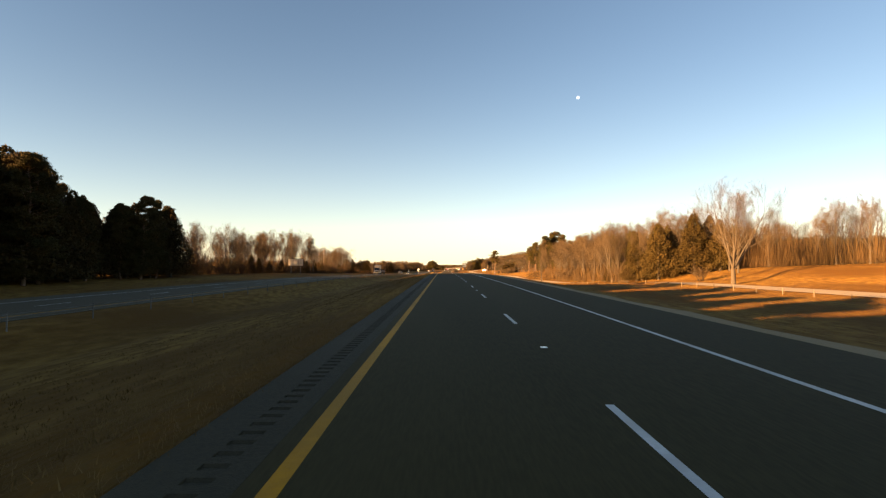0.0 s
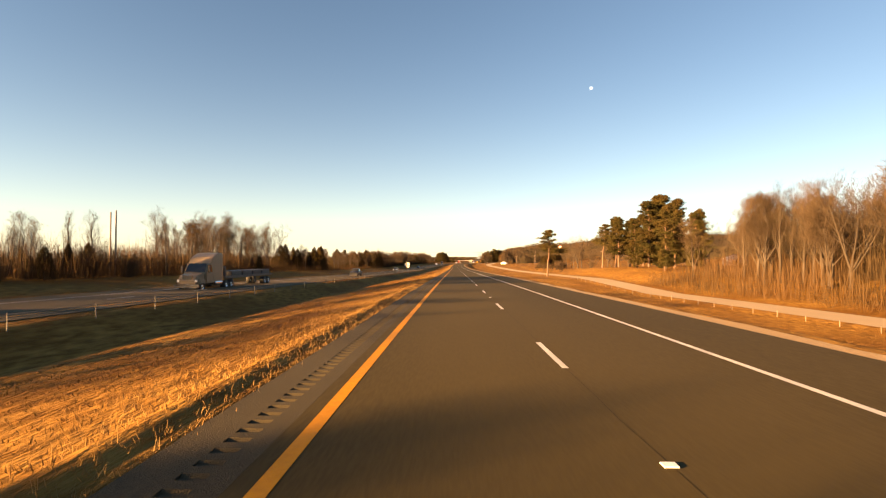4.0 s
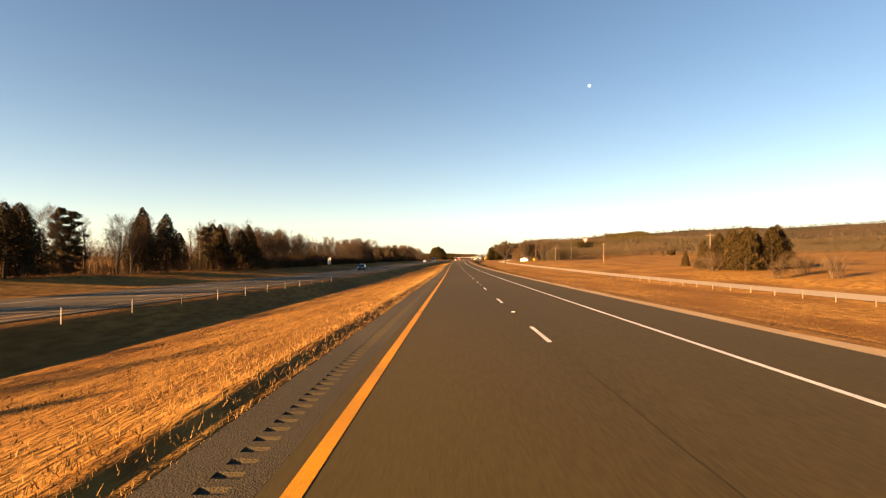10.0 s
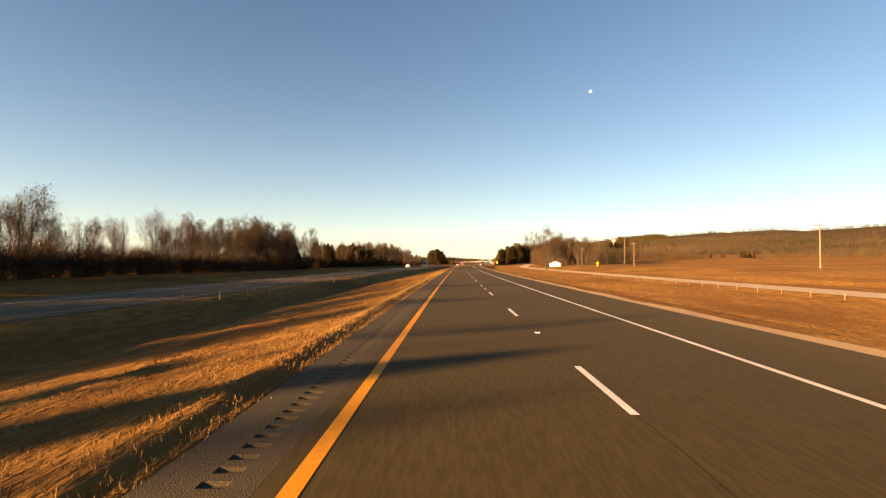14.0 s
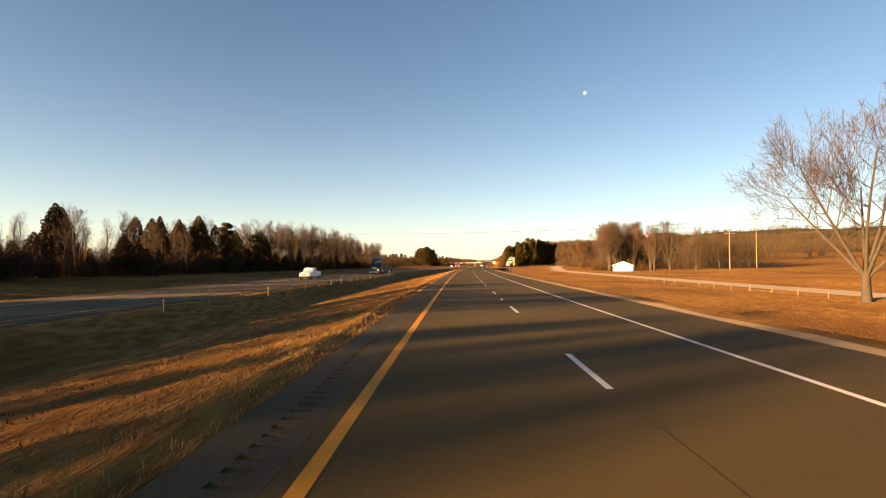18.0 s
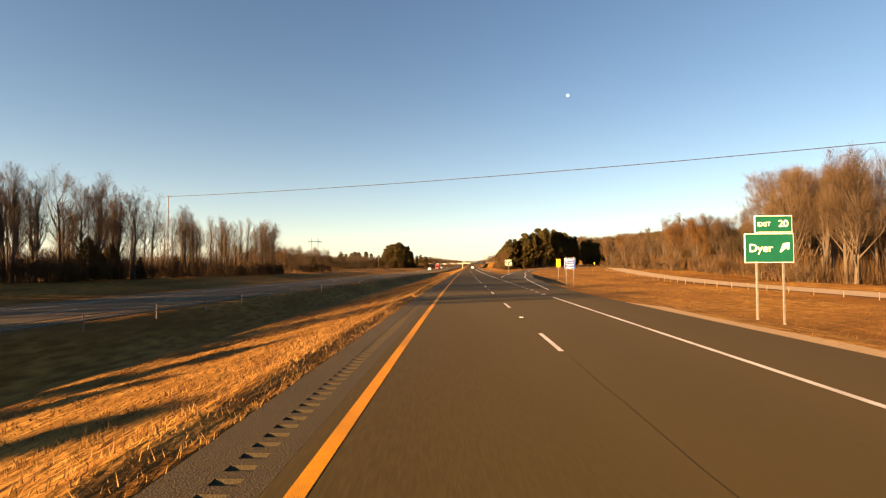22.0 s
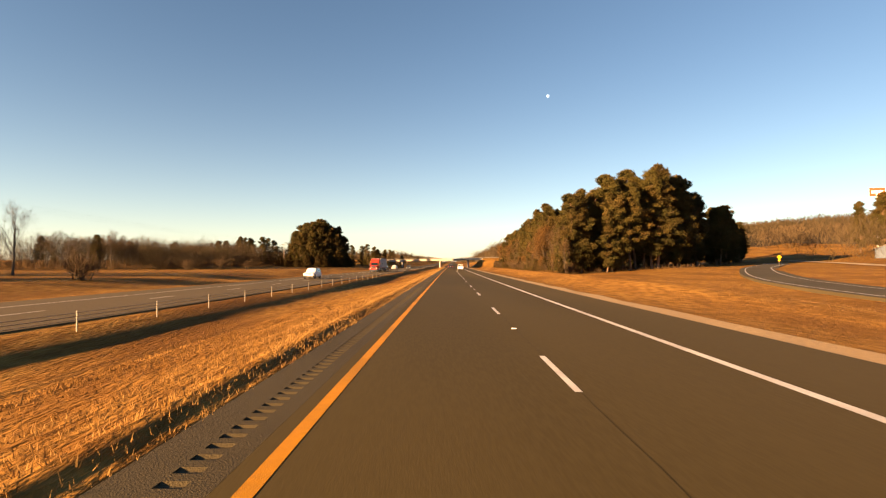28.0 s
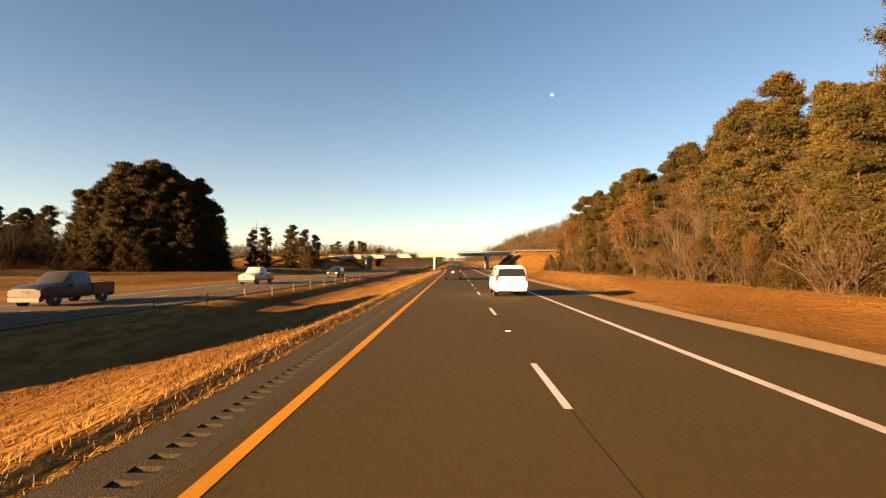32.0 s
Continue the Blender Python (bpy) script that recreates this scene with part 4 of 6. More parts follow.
# trees that stand out one by one: kind, distance, offset, height
SINGLE = (
    ("b2", 73, 40, 16.5), ("b7", 83, 46, 15.5), ("b0", 92, 52, 12), ("b4", 100, 55, 9), ("s1", 88, 43, 2.6), ("c1", 112, 46, 13), ("c1", 108, 52, 13.5), ("c1", 116, 50, 12), ("c1", 111, 57, 12.5), ("c1", 119, 44, 11), ("c0", 105, 56, 11),
    ("p0", 327, 31.2, 17, 1.45), ("p2", 318, 64, 22.5, 1.15), ("p3", 323, 68, 25, 1.2), ("p2", 320, 72, 23.5, 1.2), ("p2", 329, 70, 26, 1.15), ("p3", 326, 76, 23), ("p2", 314, 70, 19), ("p2", 331, 64, 18), ("p1", 349, 62, 20.5, 1.2), ("p1", 346, 67, 18.5, 1.2), ("p1", 343, 71, 20.5, 1.2), ("p1", 338, 60, 19, 1.2), ("p0", 353, 58, 18, 1.4), ("p3", 310, 76, 19),
    ("b2", 326, 86, 18), ("b0", 318, 94, 14), ("b4", 296, 60, 6),
    ("b2", 410, 62, 18), ("b1", 418, 66, 15), ("b1", 404, 67, 14), ("b0", 402, 58, 10), ("b1", 414, 57, 9), ("s1", 412, 52, 4.5), ("s1", 417, 54, 4), ("s1", 421, 57, 5), ("c1", 424, 55, 4.5), ("s0", 405, 50, 4), ("c0", 512, 63, 4.8), ("c1", 479, 58, 9, 1.2), ("c1", 474, 63, 9, 1.2), ("c1", 483, 57, 8.5, 1.2), ("c1", 487, 62, 9, 1.2), ("c1", 477, 66, 9.5, 1.2), ("c1", 485, 66, 9, 1.2), ("c1", 473, 57, 8, 1.2), ("c0", 490, 57, 7.5), ("c1", 481, 62, 9.5, 1.3), ("s1", 480, 54, 4.5), ("s1", 487, 55, 4), ("c0", 497, 60, 3.6),
    ("s0", 440, 50, 3.2), ("s0", 447, 47, 3), ("s1", 452, 54, 3.4), ("s0", 408, 48, 3), ("s0", 375, 46, 2.5),
    ("b5", 713, 31.2, 18.3, .95), ("b2", 897, 86, 25), ("b7", 905, 88, 24), ("b7", 886, 92, 20), ("b7", 880, 90, 16), ("b7", 869, 94, 17), ("b7", 912, 84, 18), ("b7", 900, 80, 22), ("b1", 915, 78, 20), ("b0", 922, 70, 22), ("b4", 918, 66, 15), ("b1", 926, 64, 21), ("b0", 930, 74, 23),
    ("p1", 1330, -72, 12), ("p2", 1336, -66, 12.5), ("p1", 1342, -78, 12), ("p2", 1334, -60, 13), ("p2", 1344, -56, 13), ("p2", 1328, -47, 12), ("p2", 1332, -52, 13.5), ("p2", 1336, -45, 11), ("c1", 1326, -44, 7), ("p2", 1425, -60, 12.5), ("p2", 1430, -54, 13), ("p2", 1428, -47, 12), ("p2", 1436, -50, 13), ("p2", 1434, -64, 11), ("p2", 1440, -42, 10), ("p1", 1352, -95, 13), ("p2", 1300, -101, 16), ("p2", 1303, -108, 15.5), ("p2", 1306, -97, 14.5), ("p2", 1312, -104, 16), ("p3", 1298, -112, 16), ("p2", 1308, -118, 15), ("p2", 1302, -126, 14), ("p2", 1310, -131, 14), ("p2", 1316, -92, 13), ("c1", 1296, -104, 7), ("c1", 1294, -114, 7), ("c1", 1300, -92, 6.5), ("p3", 1306, -113, 16), ("p2", 1300, -121, 14), ("p1", 1310, -112, 15), ("p2", 1318, -120, 13), ("p1", 1296, -118, 11),
    ("b2", 1160, -120, 11), ("b0", 1152, -128, 10), ("b2", 1210, -92, 9), ("b4", 1205, -100, 8), ("s1", 1196, -75, 4), ("s1", 1190, -82, 5), ("s1", 1199, -88, 5.5), ("s1", 1204, -70, 4),
    ("p2", 130, 47, 13), ("c1", 134, 50, 12), ("p2", 138, 46, 12.5), ("c1", 127, 52, 11),
    ("b7", 406, 63, 11), ("b7", 416, 60, 10), ("b7", 400, 67, 10), ("b7", 372, 66, 11), ("b7", 380, 70, 10), ("b7", 366, 73, 11), ("s1", 376, 60, 4), ("s1", 384, 62, 4), ("b4", 386, 75, 9), ("b7", 392, 72, 9),
    ("c1", 968, 232, 7), ("c1", 975, 240, 6), ("s1", 984, 236, 4), ("c1", 940, 226, 5.5), ("c1", 1010, 250, 7), ("c1", 1016, 256, 6), ("b4", 900, 205, 7), ("c0", 1052, 240, 6), ("c1", 1075, 262, 7), ("s1", 860, 190, 4),
    ("b2", 316, -77, 18), ("b2", 304, -80, 18), ("b2", 319, -67, 18), ("b0", 292, -78, 15), ("b1", 330, -76, 14), ("b1", 286, -72, 13), ("b7", 169, 31, 15.5, .8), ("b0", 343, 96, 14), ("p2", 284, 54, 18), ("p1", 291, 60, 16), ("p2", 280, 61, 15), ("p2", 312, 57, 6), ("b0", 806, -74, 16), ("b1", 710, -72, 15), ("b7", 697, -56, 15.5), ("b0", 702, -60, 13),
    ("b0", 1110, -66, 11.5), ("b7", 1106, -74, 11.5), ("b4", 1104, -68, 6), ("s1", 1097, -46, 3.2), ("s1", 1099, -48, 2.6),
)
for k, s, u, h, *q in SINGLE:
    plant(k, s, u, h, squash=q[0] if q else 1.0)

# round grove of pines on the far side
for i in range(44):
    r, a = math.sqrt((i + .5) / 44), i * 2.39996
    plant(random.choice(("p2", "p2", "p3")), 1289 + 13 * r * math.sin(a), -68.5 + 13.5 * r * math.cos(a), (23.5 - 8 * r ** 2.4) * random.uniform(.93, 1.07), squash=random.uniform(1.0, 1.25))
for i in range(46):
    a = random.uniform(0, 2 * math.pi)
    plant("c1", 1288 + 14 * math.sin(a), -68.5 + 14.5 * math.cos(a), random.uniform(4, 7.5), squash=random.uniform(1, 1.4))

# wood edges: from, to, nearest offset, depth, step, kinds, heights
EDGES = (
    # pines before distance 50 stand out of view, added to shade the road
    (-210, -60, -49, 30, 2.6, "p2 p3 p2 c1 p2", (14, 18)),
    (-60, 44, -49, 16, 1.0, "p2 p3 p2 c1 p2", (14.5, 18)),
    (40, 64, -49, 13, .9, "p2 p3 p2 c1", (13.5, 16)),
    (56, 94, -50, 16, 1.0, "p2 c1 b7 p2 c0 p3", (11, 13.5)),
    # taller second row hidden behind the first, added only for its shade
    (-40, 80, -61, 12, 1.2, "p2 p3 p2 b7", (15, 18)),
    (92, 168, -54, 22, 1.7, "b0 b7 b1 b0 b2 b7", (10.5, 13.5)),
    (168, 198, -53, 14, 1.3, "b7 b0 b1 b0", (13.5, 16.5)),
    (198, 262, -55, 14, 4.2, "b1 b3 b7 b4", (8, 12)),
    (262, 312, -58, 18, 2.0, "b0 b7 b0 b1", (12, 16.5)),
    (318, 365, -55, 14, 2.0, "b1 b7 c1 b0 c0 b7", (7, 10)),
    (345, 425, -55, 16, 2.0, "b1 b7 b0 b4 c0 b0 b1", (7.5, 10)),
    (425, 505, -55, 16, 1.9, "c1 c0 b7 p2 c1 b1 b7", (9, 12)),
    (505, 690, -54, 18, 1.8, "b7 b0 b0 b4 b2 b1", (9, 12.5)),
    # extra row in this edge, set dense and tall to shade the carriageway
    (636, 686, -54, 14, 1.2, "b7 b0 b7 b1", (12, 15.5)),
    (690, 770, -54, 18, 1.9, "b1 b0 b3 b0 c0 b1 b0", (8.5, 11.5)),
    (700, 770, -52, 6, 4.5, "c1 s1 s1 c0", (3.5, 6)),
    (766, 815, -56, 14, 1.9, "c1 p2 p2 c1 b1", (9.5, 12.5)),
    (812, 905, -54, 22, .9, "b3 b1 b0 b3 b0 b1 b7", (12, 17)),
    (905, 962, -56, 20, 1.6, "b3 b1 b0 b0", (12, 16)),
    (815, 960, -53, 6, 6, "c1 s1 s1", (2.5, 5)),
    (1195, 1245, -84, 50, 1.3, "b0 b4 b2 s1 b4", (8, 12)),
    (1022, 1112, -80, 36, 1.4, "b0 b2 b1 b0 b4", (9, 14)),
    (1110, 1290, -115, 40, 5, "b0 b2 b4 b1 p1", (8, 12)),
    (66, 170, 62, 26, 2.2, "b7 b0 b7 b1 b4 b2", (9, 13)),
    (118, 190, 43, 22, 1.4, "b7 b1 b7 b0 b2 b7", (13, 18)),
    (190, 262, 51, 18, 1.4, "b7 b1 b7 b0 b2 b7", (13.5, 17.5)),
    (120, 200, 42, 4, 3.5, "b4 s1 c1 s1", (3.5, 7)),
    (904, 945, 61, 22, 1.2, "b7 b7 b3 b7 b0 b7", (20, 25.5)),
    (945, 1045, 58, 26, 1.2, "b7 b7 b0 b6 b7 b1", (11.5, 15.5)),
    (908, 1040, 57, 4, 3, "b4 s1 s1", (3, 5.5)),
    (1225, 1262, 175, 40, 2.2, "p1 p3 p1", (22, 26)),
    (700, 905, -53, 7, 2.6, "c1 c0 c1 s1", (3.5, 7)),
    (490, 560, -54, 14, 2.0, "b1 b0 b7 b2 b4", (10.5, 14)),
    (505, 690, -53.5, 6, 1.2, "s1 s0 b4 s1", (3, 5.5)),
    (1225, 1300, -150, 45, 2.2, "b4 b2 b0 s1 b4", (12, 17)),
    (505, 690, -53, 7, 3.2, "s1 b7 c1 s1 b4", (3, 6)),
    (96, 290, -53, 7, 3.4, "c1 c0 s1 s1", (3, 6)),
    (1045, 1150, 96, 30, 4, "b0 b4 b1 p1", (13, 17)),
    (1156, 1175, 27, 12, 1.7, "p2 p3 p1 p3 p3", (12.5, 15.5)),
    (1175, 1185, 27.5, 12, 1.5, "p2 p3 p1 p3 p3", (14.5, 17.5)),
    (1185, 1207, 27.5, 12, 1.5, "p2 p3 p1 p3 p3", (19, 22.5)),
    (1207, 1217, 27, 12, 1.5, "p2 p3 p1 p3 p3", (19, 23.5)),
    (1217, 1227, 27, 12, 1.5, "p2 p3 p1 p3 p3", (14.5, 17.5)),
    (1156, 1300, 25, 3, 3.6, "s1 b3 s0 b1 s1 b3 b4", (2.5, 9)),
    (1225, 1264, 27.5, 14, 1.8, "p2 p3 p1 p3", (17, 20.5)),
    (1262, 1316, 27.5, 14, 1.8, "p2 p3 p2 p3 p2", (15.5, 19)),
    (1160, 1300, 26, 2, 5.5, "b4 b1 b3", (8, 13)),
    (1158, 1250, 25.6, 2.5, 3.2, "p2 c1 s1 b4", (3.5, 8)),
    (1190, 1240, 38, 20, 2.4, "p1 p3 p1 p3", (18, 22.5)),
    (1150, 1314, 24.4, 3, 3.2, "b6 p2 b6 p3 b4 b7", (7, 14)),
    (1150, 1314, 22.8, 2.8, 2.0, "p2 s1 c1 p2 b6", (3, 5.5)),
    (1330, 1430, 30, 5, 5, "b6 b4 s1", (4, 7)),
    (945, 1020, -54, 7, 1.7, "b4 s1 c1 b6 s1", (2.5, 5.5)),
    (957, 975, -57, 8, 2.2, "b0 b1 b0 b3", (14, 17.5)),
    (975, 1001, -60, 14, 2.2, "b4 b0 s1 b2", (6, 10)),
    (957, 985, 60, 20, 1.6, "b7 b1 b7 b0", (15, 18.5)),
    (905, 1040, 56.5, 5, 6, "b6 b4", (3.5, 7)),
)
for s0, s1, u0, depth, step, kinds, (h0, h1) in EDGES:
    kinds, sg = kinds.split(), 1 if u0 > 0 else -1
    n = int((s1 - s0) / step)
    for i in range(n):
        s = s0 + (i + random.uniform(.1, .9)) * step
        plant(random.choice(kinds), s, u0 + sg * depth * random.random() ** 1.3, random.uniform(h0, h1), squash=random.uniform(.85, 1.2))

# pine wood in the fork of road and ramp
for i in range(84):
    t = (i + random.random()) / 84
    a = np.interp(t, (0, .1, .25, .5, 1), (1154, 1161, 1168, 1205, 1265)), np.interp(t, (0, .1, .25, .5, 1), (28, 41, 56, 92, 132))
    plant(random.choice(("p1", "p2", "p3", "p3")), a[0] + 12 * random.random() ** 1.4, a[1] - 4 * random.random(), random.uniform(.88, 1.08) * float(np.interp(t, (0, .1, .25, .5, 1), (19, 23.5, 27, 19.5, 14))))

# undergrowth at the wood edges: one tangled mass of twigs
rng = np.random.default_rng(77)


def thicket(name, bands, per_m, label, h0=1.2, h1=3.6, material=None):
    P, Q = [], []
    for s0, s1, u0, u1 in bands:
        n = int((s1 - s0) * per_m * 1.9)
        s, u = rng.uniform(s0, s1, n), rng.uniform(min(u0, u1), max(u0, u1), n)
        z = ground(s, u)
        h = rng.uniform(h0, h1, n) * (.7 + .5 * np.sin(s * .11) * np.sin(s * .037 + u))
        p = road_xyz(s, u, z - .1)
        q = p + np.column_stack([rng.normal(0, .45, n), rng.normal(0, .45, n), np.maximum(h, .5)])
        P.append(p)
        Q.append(q)
    P, Q = np.concatenate(P), np.concatenate(Q)
    w = rng.normal(size=P.shape) * np.array([1, 1, .1])
    w = w / np.linalg.norm(w, axis=1, keepdims=True) * rng.uniform(.015, .06, (len(P), 1))
    mid = P * .45 + Q * .55
    v = np.stack([P, mid + w, Q, mid - w * .3], 1).reshape(-1, 3)
    f = np.arange(len(P) * 4).reshape(-1, 4)
    return tagged(new(name, mesh_np(name, v, f, material or BRUSH)), label, "undergrowth", kind="stuff")


thicket("undergrowth", [(-70, 290, -51, -66), (290, 850, -52, -68), (850, 965, -52, -70), (1010, 1300, -92, -125)], 36, "tangled brown undergrowth below the leafless trees")
thicket("undergrowth", [(88, 300, -54, -64), (505, 770, -54, -62), (812, 962, -54, -64)], 36, "dark brown brush between the tree trunks", 2.8, 7)
thicket("undergrowth", [(66, 118, 62, 80), (118, 190, 44, 62), (190, 262, 52, 68), (904, 1045, 60, 78)], 44, "tall brown brush and vines in the wood", 3, 8.5)
thicket("orange_brush", [(1150, 1316, 20.5, 25)], 60, "low rusty brush along the foot of the pine wood", .3, 1.1, RUST)
thicket("undergrowth", [(60, 170, 58, 84), (118, 262, 40.5, 60), (905, 1045, 57, 80), (1045, 1150, 94, 119)], 50, "tangled brown undergrowth below the leafless trees", 1.5, 6)
thicket("undergrowth", [(1154, 1320, 24.5, 34), (1160, 1200, 30, 62)], 55, "brown brush at the foot of the pines", .35, 1.7)

# distant woods behind the first rows and on the ridge
def far_wood(name, n, srange, urange, hr, label, keep, cells=9, fine=.3, material=None, stems=False):
    s, u = rng.uniform(*srange, n), rng.uniform(*urange, n)
    ok = keep(s, u)
    s, u = s[ok], u[ok]
    n = len(s)
    base = road_xyz(s, u, ground(s, u))
    h = rng.uniform(*hr, n)
    k = rng.uniform(0, .95, (n, cells)) ** (.5 if fine < .01 else .85)
    wide = np.where(k < .35, .1, .22)
    c = base[:, None] + np.stack([rng.normal(0, 1, (n, cells)) * wide * h[:, None], rng.normal(0, 1, (n, cells)) * wide * h[:, None], h[:, None] * k], -1)
    c = c.reshape(-1, 3)
    hh = np.repeat(h, cells)[:, None]
    if stems:
        d = np.column_stack([rng.normal(0, .42, (len(c), 2)), rng.uniform(.5, 1, len(c))]) * hh * rng.uniform(.08, .2, (len(c), 1))
        w = np.cross(d, rng.normal(size=d.shape))
        w = w / np.linalg.norm(w, axis=1, keepdims=True) * hh * fine
        v = np.stack([c - d - w, c - d + w, c + d], 1).reshape(-1, 3)
        f = np.arange(len(v)).reshape(-1, 3)
    else:
        v, f = cards(c, hh * fine, rng)
    return tagged(new(name, mesh_np(name, v, f, material or FARWOOD)), label, "woodland", kind="stuff")


far_wood("woodland", 3400, (-260, 1420), (-150, -64), (4, 7.5), "brown leafless woodland behind the roadside trees", lambda s, u: (s < 955) | (u < -130), 60, .0024, stems=True)
far_wood("woodland", 1200, (-260, 1010), (-92, -64), (3.5, 7), "tangled wood edge behind the first trees", lambda s, u: s < 945, 130, .0022, stems=True)
far_wood("woodland", 5000, (-200, 2900), (-520, -150), (8, 12), "brown leafless woodland beyond the fields", lambda s, u: s > -300, 34, .011, stems=True)
far_wood("woodland", 1800, (1420, 2900), (-160, -42), (8, 13), "woods beside the far end of the road", lambda s, u: s > 0, 70, .009, stems=True)
far_wood("woodland", 20000, (300, 3300), (120, 2200), (8, 12), "leafless woods on the distant ridge", lambda s, u: ground(s, u) > 17, 18, .038, stems=True)
far_wood("woodland", 2200, (1420, 2900), (24, 400), (9, 14), "mixed woods beyond the overpass", lambda s, u: (np.sin(s * .013) + np.sin(u * .05) > -.4), 60, .010, stems=True)
far_wood("woodland", 1500, (560, 1050), (190, 420), (4, 7), "leafless trees across the field", lambda s, u: u > 200 + .25 * np.abs(s - 800), 46, .014, stems=True)
far_wood("woodland", 3000, (1100, 1800), (160, 640), (9, 13), "leafless woods on the near foothill", lambda s, u: ground(s, u) > 11, 44, .018, stems=True)
far_wood("woodland", 900, (980, 1240), (60, 240), (9, 15), "brown woods behind the exit ramp", lambda s, u: u > 125, 60, .005, stems=True)
far_wood("woodland", 700, (122, 262), (52, 96), (8, 13), "brown wood behind the trees along the frontage road", lambda s, u: u > 44 + (s - 118) * .09, 110, .0024, stems=True)
far_wood("woodland", 700, (945, 1060), (66, 125), (7, 11), "brown leafless wood beside the ramp", lambda s, u: s > 0, 150, .0022, stems=True)
far_wood("woodland", 240, (866, 935), (84, 112), (8, 14), "brown trees behind the white house", lambda s, u: s > 0, 150, .0022, stems=True)
far_wood("woodland", 3600, (1480, 1860), (20, 420), (6, 9), "leafless woods on the hill beyond the overpass", lambda s, u: ground(s, u) > 3, 64, .009, stems=True)
far_wood("woodland", 260, (1195, 1250), (-140, -84), (7, 11), "tangled brown brushwood across the opposite carriageway", lambda s, u: s > 0, 110, .0024, stems=True)
far_wood("woodland", 160, (1022, 1112), (-120, -82), (6, 9), "brushwood below the bare trees beyond the field", lambda s, u: s > 0, 90, .0024, stems=True)
far_wood("woodland", 60, (255, 310), (-84, -62), (5, 8), "close-set bare stems below the tall bare trees", lambda s, u: s > 0, 110, .0024, stems=True)
far_wood("pine_woods", 900, (2280, 2520), (500, 640), (12, 17), "dark evergreen wood on the spur below the ridge", lambda s, u: s > 0, 26, .03, NEEDLE, stems=True)
far_wood("woodland", 500, (2900, 3080), (-260, 260), (9, 13), "woods where the road runs out of sight", lambda s, u: s > 0, 30, .03, stems=True)
far_wood("woodland", 330, (1258, 1345), (-160, -92), (7, 12), "dark brushwood beside the pine grove", lambda s, u: s > 0, 150, .0024, stems=True)

# ---- vehicles ----


def lathe(profile, sides=20):
    """A ring turned about the x axis from (x, radius) rows."""
    v, f = [], []
    n = len(profile)
    for i in range(sides):
        a = 2 * math.pi * i / sides
        v += [(x, r * math.cos(a), r * math.sin(a)) for x, r in profile]
    for i in range(sides):
        j = (i + 1) % sides
        f += [(i * n + k, i * n + k + 1, j * n + k + 1, j * n + k) for k in range(n - 1)]
    return v, f


def wheel(parent, x, y, r, w, rim=CHROME):
    sg = 1 if x > 0 else -1
    tv, tf = lathe([(-w / 2, r * .6), (-w / 2, r * .92), (-w * .36, r), (w * .36, r), (w / 2, r * .92), (w / 2, r * .6)])
    ty = child("wheel", mesh("tyre", tv, tf, RUBBER, True), parent, "black tyre on a metal rim", pose(x, y, r))
    rv, rf = lathe([(sg * w * .38, .001), (sg * w * .46, r * .16), (sg * w * .30, r * .3), (sg * w * .36, r * .54), (sg * w * .49, r * .61), (-sg * w * .4, r * .6)], 20)
    child("rim", mesh("rim", rv, rf, rim, True), ty)
    return ty


def panel(name, pts, material, parent, inset=.04, out=.006, label=""):
    """A thin pane over a four-cornered face, drawn in from its edges."""
    p = [Vector(q) for q in pts]
    c = sum(p, Vector()) / len(p)
    n = (p[1] - p[0]).cross(p[2] - p[1]).normalized()
    q = [a + (c - a).normalized() * inset * 1.4 for a in p]
    v = [a + n * out for a in q] + [a - n * .02 for a in q]
    k = len(q)
    f = [tuple(range(k))] + [(i, i + k, (i + 1) % k + k, (i + 1) % k) for i in range(k)]
    return child(name, mesh(name, v, f, material), parent, label)


def ring(st):
    y, w, zb, belt, roof, rw = st
    half = [(w * .88, zb), (w * .985, zb + .13), (w, (zb + belt) / 2), (w * .965, belt), (rw + .015, roof - .07), (rw * .86, roof), (0, roof + .012)]
    return [(x, y, z) for x, z in half] + [(-x, y, z) for x, z in half[-2::-1]]


